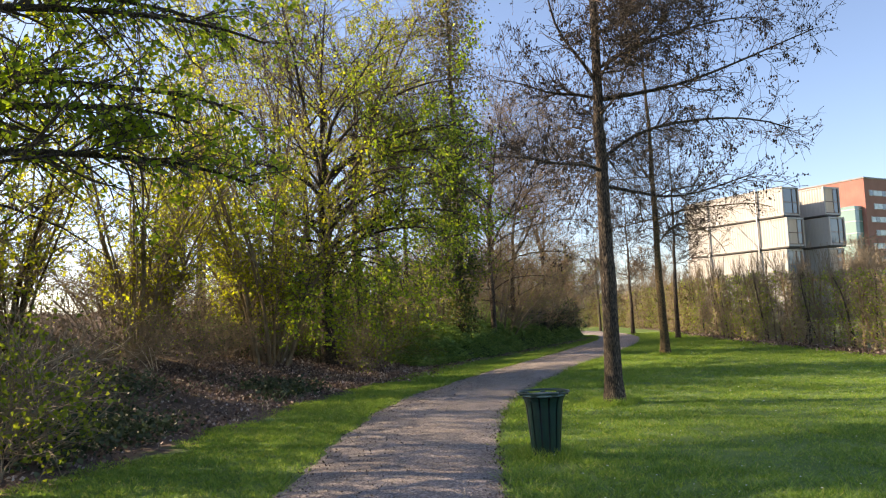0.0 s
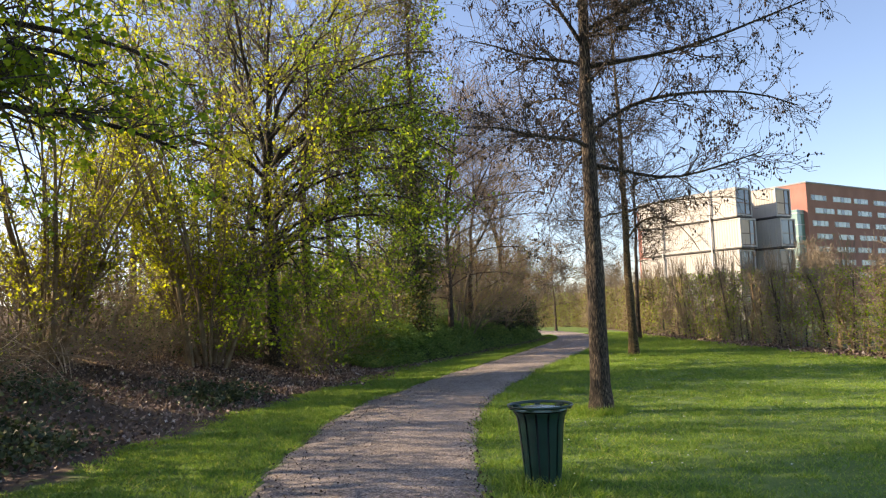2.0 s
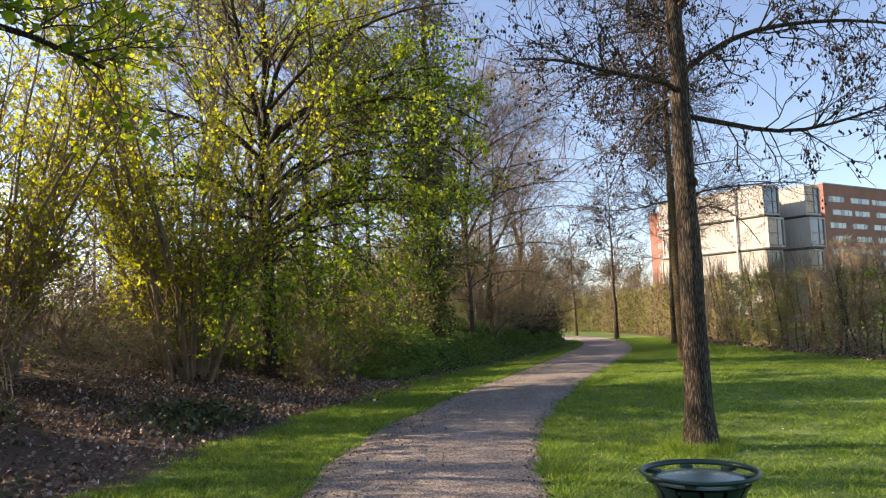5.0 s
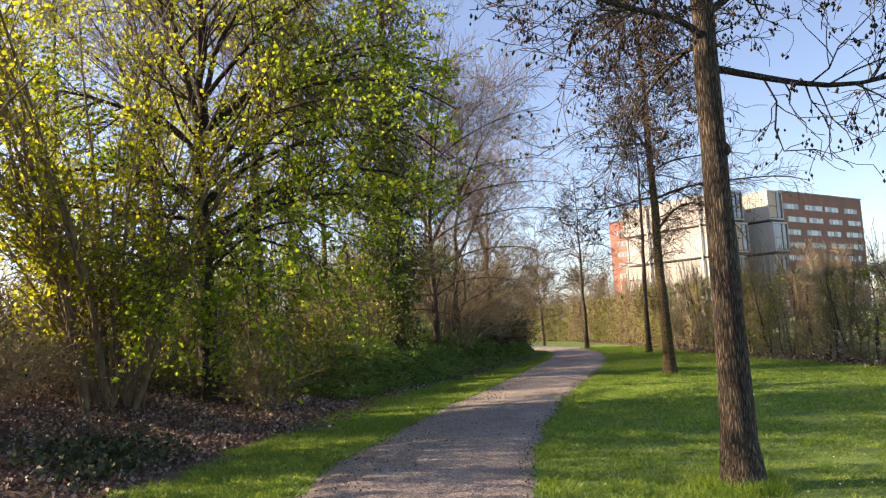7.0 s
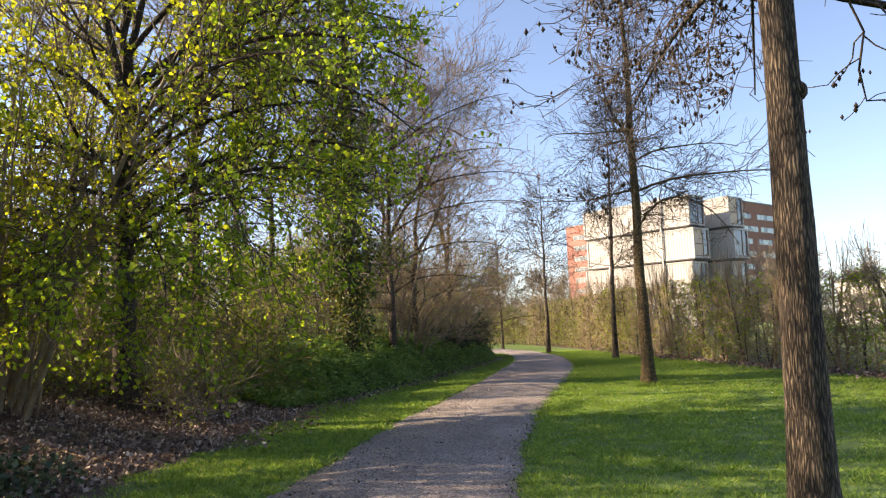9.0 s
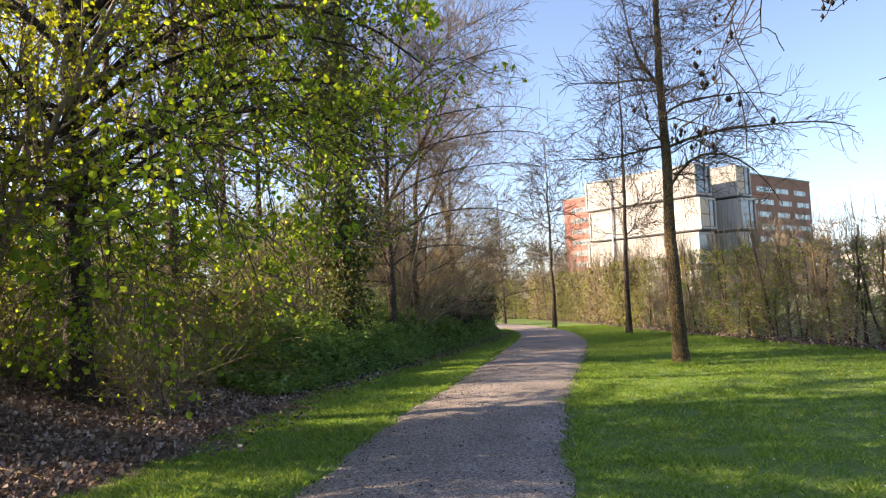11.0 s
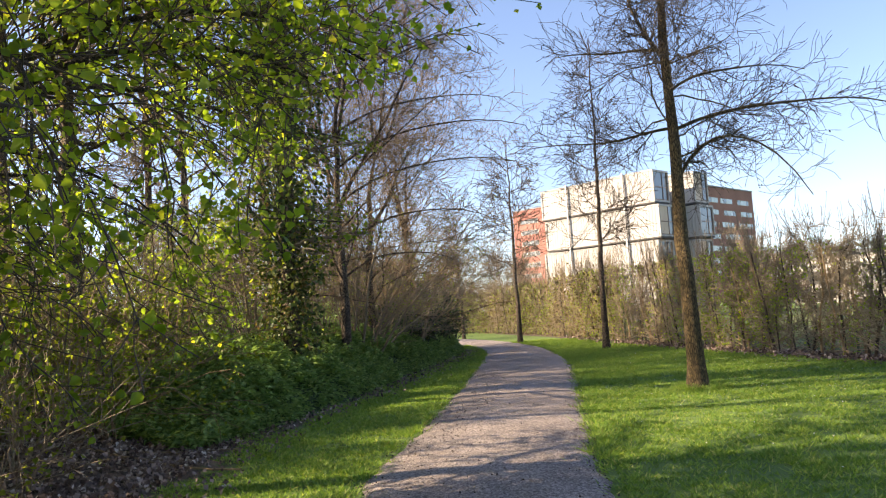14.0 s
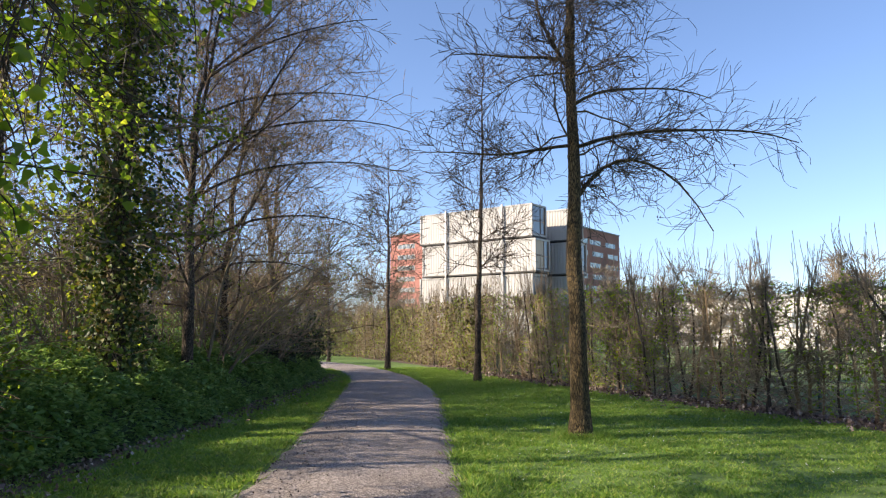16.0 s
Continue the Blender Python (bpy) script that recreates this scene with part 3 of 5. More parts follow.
# the wood beside the path: leafy trees
make_tree("maple_tree", (-3.6, 23.4), 51, 10.5, 0.23, "spreading maple with fresh yellow-green leaves on the bank", crown=0.24, limbs=34, limb_len=(3.2, 5.6), limb_up=0.1, shrink=0.45, steep=0.3, trunk_wob=0.10, clumped=True, forks=5, branches=620,
          branch_len=(0.9, 2.4), twigs=2300, twig_len=(0.3, 0.9), twig_up=-0.2, bark=DARK_BARK, twig_bark=DARK_TWIG, leaves=15000, leaf=BRIGHT_LEAF, leaf_size=0.084, thin=0.005, group="trees of the wood", spray=240,
          extras=((2.6, (0.9, -2.2, 0.3), (1.5, -4.2, -1.2), 0.03), (2.9, (0.2, -2.4, 0.3), (0.1, -4.5, -1.0), 0.03), (3.2, (1.6, -2.5, 0.4), (2.5, -4.6, -0.9), 0.032), (5.0, (2.6, -1.4, 1.3), (5.2, -3.0, 0.2), 0.058), (4.4, (2.7, -1.0, 1.3), (5.1, -2.4, 0.0), 0.058), (5.8, (2.4, -0.6, 1.2), (5.0, -1.4, 0.9), 0.058), (6.4, (2.2, -1.6, 1.4), (4.6, -3.2, 1.4), 0.058), (3.9, (-1.6, -0.8, 0.9), (-3.4, -1.8, 0.2), 0.066), (5.2, (-1.5, -0.6, 1.0), (-3.2, -1.4, 1.0), 0.066), (3.4, (2.6, -0.9, 1.2), (4.8, -1.9, 0.4), 0.056), (3.0, (2.2, -1.3, 1.0), (4.2, -2.8, 0.3), 0.056), (2.6, (1.7, -1.8, 0.8), (3.1, -3.4, 0.2), 0.036), (4.2, (2.4, -0.4, 1.2), (4.7, -0.8, 0.8), 0.056),
                  (4.6, (2.0, -2.0, 1.0), (3.9, -3.9, 0.3), 0.056), (3.6, (2.2, 0.9, 0.8), (4.0, 1.9, 0.2), 0.056), (5.6, (2.0, -1.2, 1.0), (4.4, -2.2, 1.2), 0.056),
                  (3.0, (1.6, -0.5, 0.2), (3.0, -1.0, -1.0), 0.032), (2.5, (0.9, -1.5, 0.2), (1.6, -2.8, -0.9), 0.03), (2.9, (1.7, 0.8, 0.2), (3.2, 1.6, -0.9), 0.03), (2.6, (-0.4, -1.5, 0.2), (-0.9, -2.9, -0.8), 0.028)))
make_tree("maple_tree", (-6.9, 8.6), 57, 11.0, 0.15, "maple with fresh green leaves hanging over the verge", crown=0.2, limbs=26, limb_len=(3.0, 5.0), limb_up=0.0, branches=220,
          branch_len=(0.7, 1.8), twigs=950, twig_len=(0.25, 0.7), twig_up=-0.15, bark=DARK_BARK, twig_bark=DARK_TWIG, leaves=6800, leaf=BRIGHT_LEAF, leaf_size=0.085, thin=0.005, clumped=True, group="trees of the wood", spray=150,
          extras=((3.4, (1.9, 1.2, 0.5), (4.0, 2.7, 0.2), 0.072), (3.9, (1.6, 1.0, 0.6), (3.3, 1.9, 0.5), 0.072), (4.4, (1.7, 1.9, 0.7), (3.6, 3.6, 0.6), 0.072), (5.2, (1.9, 1.4, 0.8), (4.2, 2.8, 0.7), 0.072), (5.8, (1.5, 2.2, 0.8), (3.2, 4.6, 1.0), 0.072), (6.6, (1.8, 1.8, 0.8), (3.8, 3.6, 1.2), 0.06)))
make_tree("maple_tree", (-3.4, 30.5), 61, 12.0, 0.22, "maple with fresh green leaves in the wood", crown=0.3, forks=5, limbs=34, limb_len=(3.0, 5.0), shrink=0.5, steep=0.5, trunk_wob=0.09, clumped=True, branches=560, branch_len=(1.0, 2.2), twigs=2800, twig_up=-0.1,
          bark=MOSSY, twig_bark=TWIG, leaves=8500, leaf=LEAF, leaf_size=0.105, thin=0.0055, group="trees of the wood")
# the four with x below -8 are added beside the view to shade the path
for place, seed, tall, low in (((-8.9, 10.3), 121, 13.0, 0.42), ((-1.6, 33.5), 123, 16.5, 0.36), ((-10.2, 15.2), 122, 14.5, 0.36), ((-11.0, 12.6), 129, 13.5, 0.34), ((-8.8, 5.6), 124, 13.0, 0.42), ((-6.6, 32.5), 125, 17.0, 0.40), ((-5.9, 27.8), 126, 17.5, 0.42)):
    make_tree("ash_tree", place, seed, tall * 0.68, 0.13, "tall bare tree with dense fine twigs; outer ones added to shade the path", crown=low, forks=4, limbs=24, limb_len=(2.8, 4.8), limb_angle=58, limb_up=0.25, shrink=0.5, steep=0.45, trunk_wob=0.09, clumped=True, branches=340, branch_len=(1.0, 2.2), twigs=1500,
              twig_len=(0.3, 0.9), bark=BARK, twig_bark=TWIG, leaves=2600, leaf=LEAF, leaf_size=0.10, thin=0.005, group="trees of the wood")


def make_clump(name, place, seed, stems, tall, spread, label, leaves=0, leaf=LEAF, leaf_size=0.07, bark=MOSSY, twig_bark=TWIG, branches=260, twigs=1200, thin=0.0048, rad=(0.018, 0.05), group="", lean=0.5, base=0.45):
    rng = np.random.default_rng(seed)
    root = thing(name, (place[0], place[1], ground_at(*place)), label, "shrub", group)
    a = rng.uniform(0, 6.283, stems)
    n = 10
    d = unit(np.stack([np.cos(a) * rng.uniform(0.05, lean, stems), np.sin(a) * rng.uniform(0.05, lean, stems), np.ones(stems)], -1))
    p = np.stack([np.cos(a), np.sin(a), np.zeros(stems)], -1) * rng.uniform(0.1, 1, stems)[:, None] * base + np.array([0, 0, -0.1])
    L = rng.uniform(*tall, stems)
    Q = [p]
    for s in range(n - 1):
        Q.append(Q[-1] + d * (L / (n - 1))[:, None])
        d = unit(d + rng.normal(0, 0.07, (stems, 3)) + np.stack([np.cos(a), np.sin(a), np.zeros(stems)], -1) * spread / n)
    SP = np.stack(Q, 1)
    SR = rng.uniform(*rad, stems)[:, None] * np.linspace(1, 0.2, n)[None]
    for i in range(stems):
        V, F = tubes([(SP[i:i + 1], SR[i:i + 1], 6)])
        link_mesh("stem", smooth(mesh_from("stem", V, F)), bark, root)
    BP, BR = offshoots(rng, SP, SR, branches, (0.15, 1.0), (0.7, 2.0), 42, 6, 0.15, 0.16, 0.55, 0.3, 0.4)
    WP, WR = offshoots(rng, BP, BR, twigs, (0.1, 1.0), (0.2, 0.7), 45, 3, 0.1, 0.2, 0.7, 0.6, 0.3)
    V, F = tubes([(BP, np.maximum(BR, thin * 1.2), 4), (WP, np.maximum(np.minimum(WR, 0.008), thin), 3)])
    link_mesh("twig_mass", mesh_from("twig_mass", V, F), twig_bark, root, "fine branching twigs", "stuff")
    if leaves:
        V, F = leaves_at(rng, along(rng, WP, leaves, (0.0, 1.0), 0.07), leaf_size)
        link_mesh("foliage", mesh_from("foliage", V, F), leaf, root, "small fresh spring leaves", "stuff")
    return root


make_clump("hazel_clump", (-4.9, 21.3), 71, 34, (5.0, 10.5), 0.35, "many-stemmed hazel with yellow-green leaves on the bank", leaves=16000, leaf_size=0.085, group="shrubs of the wood", twigs=2800, branches=620, rad=(0.018, 0.062), lean=0.46, base=0.6, bark=HAZEL_BARK)
make_clump("hazel_clump", (-7.6, 18.6), 73, 26, (5.0, 10.5), 0.4, "many-stemmed hazel with yellow leaves on the bank", rad=(0.02, 0.055), lean=0.4, bark=HAZEL_BARK, twigs=2600, branches=480, leaves=9000, leaf_size=0.085, group="shrubs of the wood")
make_clump("elder_bush", (-2.6, 28.0), 79, 14, (1.8, 4.0), 0.8, "sprawling green bush with thin arching stems", leaves=4000, leaf=GREEN_LEAF, leaf_size=0.07, bark=TWIG, twig_bark=TWIG, rad=(0.008, 0.018), group="shrubs of the wood")
# added hazels, mostly out of view, that block sun from the path's first stretch
for place, seed in (((-8.8, 10.8), 74), ((-9.9, 13.8), 75), ((-9.4, 16.2), 78), ((-8.2, 6.8), 76), ((-9.2, 3.6), 77)):
    make_clump("hazel_clump", place, seed, 20, (4.0, 7.5), 0.5, "many-stemmed hazel added mostly out of view to shade the path", leaves=4200, leaf_size=0.085, group="shrubs of the wood", rad=(0.02, 0.05), lean=0.45, twigs=900, branches=260)
make_clump("elder_bush", (-2.0, 26.3), 80, 18, (1.6, 3.2), 1.0, "leafy bush with pale arching stems and green leaves", leaves=3600, leaf=GREEN_LEAF, leaf_size=0.07, bark=PALE_TWIG, twig_bark=PALE_TWIG, rad=(0.008, 0.016), group="shrubs of the wood", lean=0.7, branches=200, twigs=800)
for place, seed in (((-5.6, 25.2), 225), ((-5.0, 29.0), 226), ((-3.4, 33.0), 227)):
    make_clump("elder_bush", place, seed, 18, (2.0, 3.6), 0.7, "leafy green bush between the trunks of the wood", leaves=2300, leaf=GREEN_LEAF, leaf_size=0.08, bark=TWIG, twig_bark=TWIG, rad=(0.01, 0.022), group="shrubs of the wood", lean=0.7, base=0.7, branches=200, twigs=700)
for place, seed, tall in (((4.8, 40.2), 221, (0.9, 2.0)), ((6.0, 43.2), 222, (0.9, 2.1)), ((6.9, 46.6), 223, (0.8, 1.6))):
    make_clump("evergreen_bush", place, seed, 18, tall, 0.7, "dense dark evergreen bush behind the green herbs", leaves=4200, leaf=IVY_DARK, leaf_size=0.095, bark=DARK_TWIG, twig_bark=DARK_TWIG, rad=(0.01, 0.02), group="evergreen bushes", lean=0.8, base=0.6, branches=160, twigs=520)
make_clump("elder_bush", (-5.6, 9.0), 82, 14, (0.7, 1.9), 1.0, "leafy bush with drooping green leaves by the verge", leaves=1700, leaf=GREEN_LEAF, leaf_size=0.075, bark=TWIG, twig_bark=TWIG, rad=(0.006, 0.014), group="shrubs of the wood", lean=0.8, branches=120, twigs=400)
make_clump("elder_bush", (-2.5, 23.2), 84, 16, (0.5, 1.3), 0.9, "low leafy bush with bright green leaves", leaves=1000, leaf=GREEN_LEAF, leaf_size=0.06, bark=TWIG, twig_bark=TWIG, rad=(0.006, 0.012), group="shrubs of the wood", branches=110, twigs=320)
make_clump("elder_bush", (-4.6, 24.0), 81, 12, (0.6, 1.2), 0.9, "low leafy bush with bright green leaves", leaves=1100, leaf=BRIGHT_LEAF, leaf_size=0.07, bark=TWIG, twig_bark=TWIG, rad=(0.006, 0.012), group="shrubs of the wood", branches=90, twigs=260)
make_clump("elder_bush", (-3.6, 27.0), 83, 14, (1.2, 2.6), 0.9, "low leafy bush with bright green shoots", leaves=1600, leaf=GREEN_LEAF, leaf_size=0.06, bark=TWIG, twig_bark=TWIG, rad=(0.008, 0.016), group="shrubs of the wood")
for place, seed, tall in (((2.6, 35.5), 85, (3.0, 6.5)), ((4.6, 39.5), 86, (3.5, 7.0)), ((6.2, 43.5), 87, (3.0, 6.0)), ((7.0, 47.5), 88, (2.5, 5.0)), ((0.0, 34.0), 89, (3.0, 6.0))):
    make_clump("thorn_bush", place, seed, 20, tall, 0.9, "dense thorn bush with spreading brown branches and few leaves", leaves=2200, leaf=GREEN_LEAF, leaf_size=0.05, bark=TWIG, twig_bark=TWIG, twigs=1400, branches=330,
               thin=0.0055, rad=(0.02, 0.05), group="shrubs of the wood", lean=0.8, base=0.7)

# bare trees with long branches that reach over the path's far stretch
make_tree("ash_tree", (2.3, 34.0), 91, 10.5, 0.15, "bare spreading tree reaching over the path", crown=0.2, forks=4, limbs=36, limb_len=(2.8, 4.8), limb_angle=78, limb_up=0.15, shrink=0.5, steep=0.4, trunk_wob=0.08, limb_ratio=0.27, branches=760, branch_len=(1.0, 2.4), twigs=5000,
          twig_len=(0.3, 0.9), bark=BARK, twig_bark=PALE_TWIG, thin=0.0055, group="trees of the wood",
          extras=((3.4, (2.0, -0.6, 0.9), (4.0, -1.4, 0.4), 0.036), (4.6, (2.2, -0.4, 1.0), (4.8, -1.0, 0.9), 0.036), (5.6, (2.2, -1.0, 0.9), (4.6, -2.2, 0.6), 0.036), (6.6, (2.2, 0.2, 1.0), (4.9, 0.2, 1.1), 0.036), (7.6, (1.8, -0.6, 1.2), (4.0, -1.2, 1.8), 0.036), (2.6, (1.6, 0.4, 0.7), (3.4, 0.6, 0.3), 0.036)))
for place, seed, tall in (((3.6, 38.5), 93, 9.5), ((0.4, 37.5), 94, 12.0), ((6.0, 44.5), 95, 8.0)):
    make_tree("ash_tree", place, seed, tall, 0.16, "bare spreading tree with pinkish-grey twigs in the wood", crown=0.14, forks=4, limbs=38, limb_len=(3.4, 5.8), limb_angle=84, limb_up=0.05, shrink=0.62, steep=0.42, trunk_wob=0.08, limb_ratio=0.27, branches=640, branch_len=(1.0, 2.4), twigs=4200,
              twig_len=(0.3, 0.9), bark=BARK, twig_bark=PALE_TWIG, thin=0.0055, group="trees of the wood")


def make_ivy_tree(place, seed):
    rng = np.random.default_rng(seed)
    root = thing("ivy_clad_tree", (place[0], place[1], ground_at(*place)), "tall tree wrapped in dark ivy to its top", "tree", "trees of the wood")
    TP, TR = trunk_line(rng, 17.0, 0.24, (0.0, 0.0), n=24)
    V, F = tubes([(TP, TR, 12)])
    link_mesh("trunk", smooth(mesh_from("trunk", V, F)), BARK, root)
    LP, LR = offshoots(rng, TP, TR, 70, (0.12, 0.98), (0.9, 2.2), 70, 8, 0.1, 0.16, 0.3, 0.25, 0.3)
    BP, BR = offshoots(rng, LP, LR, 420, (0.1, 1), (0.4, 1.1), 50, 5, -0.1, 0.2, 0.6, 0.4, 0.3)
    WP, WR = offshoots(rng, BP, BR, 1800, (0.1, 1), (0.2, 0.5), 50, 4, -0.2, 0.2, 0.7, 0.5, 0.3)
    V, F = tubes([(LP, np.maximum(LR, 0.01), 5), (BP, np.maximum(BR, 0.008), 4), (WP, np.maximum(WR, 0.006), 3)])
    link_mesh("branch_mass", mesh_from("branches", V, F), TWIG, root, "bare brown branches", "stuff")
    z = 0.1 + 16.7 * rng.uniform(0, 1, 16000) ** 1.15
    a = rng.uniform(0, 6.283, len(z))
    lump = 0.55 + 0.35 * np.sin(z * 1.9 + 2 * np.sin(a)) + 0.2 * np.sin(a * 3 + z)
    r = np.abs(rng.normal(0.35, 0.28, len(z))) + 0.35 * np.clip(lump, 0, 1.2) * rng.uniform(0.3, 1.2, len(z))
    r *= np.where(z < 2.5, 0.7, 1.0 + 0.45 * step_smooth((z - 4) / 5))
    c = np.stack([np.cos(a) * r, np.sin(a) * r, z], -1)
    old = rng.uniform(0, 1, len(z)) < 0.75 * step_smooth((z - 7.0) / 4.0)
    V, F = leaves_at(rng, c[old], 0.10, 0.9)
    link_mesh("withered_ivy", mesh_from("withered_ivy", V, F), BEECH_LEAF, root, "withered brown ivy high on the trunk", "stuff")
    V, F = leaves_at(rng, c[~old], 0.10, 0.6)
    link_mesh("ivy", mesh_from("ivy", V, F), IVY_LEAF, root, "glossy dark ivy leaves", "stuff")
    V, F = leaves_at(rng, along(rng, WP[WP[:, 0, 2] < 10], 4500, (0.1, 1), 0.08), 0.09, 0.6)
    link_mesh("shoot_mass", mesh_from("shoot_mass", V, F), GREEN_LEAF, root, "lighter green hanging shoots", "stuff")


make_ivy_tree((0.75, 30.6), 101)

# thicket along the back of the bank
THICKET = [make_clump("thicket_shrub", (-17.0 + 3 * i, 44.0 + 6 * i), 141 + i, 18, (2.4, 4.6), 0.5, "dense brown thicket shrub on the bank", leaves=150 + 200 * i, leaf=LEAF, leaf_size=0.09, bark=TWIG, twig_bark=TWIG, branches=190, twigs=420,
                      thin=0.012, rad=(0.02, 0.045), group="thicket shrubs", lean=0.6, base=0.9) for i in range(2)]
rng = np.random.default_rng(8)
for i in range(9):
    y = 28.0 + 3.0 * i + rng.uniform(-0.7, 0.7)
    x = float(curve_at(VERGE_L, y)) - rng.uniform(9.5, 13.5)
    s = rng.uniform(0.6, 0.95)
    copy_thing(THICKET[i % 2], Matrix.Translation((x, y, ground_at(x, y))) @ Matrix.Rotation(rng.uniform(0, 6.28), 4, "Z") @ Matrix.Diagonal((s * 1.2, s * 1.2, s, 1)))

for i in range(11):
    y = 9.0 + 1.9 * i + rng.uniform(-0.6, 0.6)
    x = float(curve_at(VERGE_L, y)) - rng.uniform(7.0, 10.5)
    s = rng.uniform(0.4, 0.55)
    copy_thing(THICKET[i % 2], Matrix.Translation((x, y, ground_at(x, y))) @ Matrix.Rotation(rng.uniform(0, 6.28), 4, "Z") @ Matrix.Diagonal((s * 1.9, s * 1.9, s, 1)))

# bare trees that fill the wood
BARE = [make_tree("wood_tree", (-14.0 - 3 * i, 44.0 + 5 * i), 111 + i, 11.0 + i, 0.10 + 0.015 * i, "slender bare tree standing in the wood", crown=0.22, limbs=22, limb_len=(1.6, 3.4), limb_angle=55, limb_up=0.4, branches=170,
                  branch_len=(0.8, 1.9), twigs=560, bark=BARK, twig_bark=TWIG, thin=0.010, sides=7, leaves=700 if i != 1 else 0, leaf=LEAF, leaf_size=0.1, group="bare trees of the wood") for i in range(3)]
rng = np.random.default_rng(5)
spots = []
while len(spots) < 13:
    y = rng.uniform(-14, 78)
    d = 5.0 + 9.5 * rng.uniform()
    x = float(curve_at(VERGE_L, y)) - d
    if all((x - a) ** 2 + (y - b) ** 2 > 4.4 for a, b in spots) and (x + 4.3) ** 2 + (y - 26) ** 2 > 4 and (x + 4.9) ** 2 + (y - 21.3) ** 2 > 4 and not (12 < y < 33):
        spots.append((x, y))
        s = rng.uniform(0.75, 1.25)
        copy_thing(BARE[int(rng.integers(0, 3))], Matrix.Translation((x, y, ground_at(x, y))) @ Matrix.Rotation(rng.uniform(0, 6.28), 4, "Z") @ Matrix.Diagonal((s, s, s, 1)))
FAR = make_tree("bare_shrub", (58.0, 48.0), 127, 6.0, 0.07, "bare brown shrub with reddish twigs beyond the hedge", crown=0.08, limbs=34, limb_len=(1.5, 3.0), limb_angle=45, limb_up=0.5, shrink=0.5, branches=260,
                branch_len=(0.7, 1.7), twigs=1300, bark=TWIG, twig_bark=TWIG, thin=0.011, sides=5, group="shrubs beyond the hedge")
for x, y, s in ((-11.5, 35.5, 1.1), (-9.0, 41.0, 1.1), (-6.5, 37.0, 1.2), (-3.5, 42.0, 1.2)):
    copy_thing(BARE[int(rng.integers(0, 3))], Matrix.Translation((x, y, ground_at(x, y))) @ Matrix.Rotation(rng.uniform(0, 6.28), 4, "Z") @ Matrix.Diagonal((s * 1.3, s * 1.3, s, 1)))
for x, y, s in ((25, 44, 0.42), (28, 38, 0.42), (30, 33, 0.42), (31, 28, 0.40), (27, 50, 0.42), (33, 41, 0.48), (-6, 86, 0.7), (17, 84, 0.6), (12, 88, 0.75), (3, 92, 0.8), (7, 94, 0.8), (15, 94, 0.8), (30, 52, 0.45), (34, 48, 0.5), (38, 44, 0.52), (41, 39, 0.55), (43, 34, 0.55), (37, 55, 0.52), (44, 50, 0.6), (47, 42, 0.6), (36, 64, 0.6), (40, 70, 0.65), (22, 74, 0.6), (18, 80, 0.75), (13, 82, 0.8), (9, 83, 0.8), (5, 85, 0.8), (21, 77, 0.7), (14, 86, 0.7), (6, 88, 0.8), (-2, 90, 0.9), (10, 97, 0.9), (1, 102, 0.9)):
    copy_thing(FAR, Matrix.Translation((x, y, ground_at(x, y))) @ Matrix.Rotation(rng.uniform(0, 6.28), 4, "Z") @ Matrix.Diagonal((s * 2.0, s * 2.0, s * 1.8, 1)))


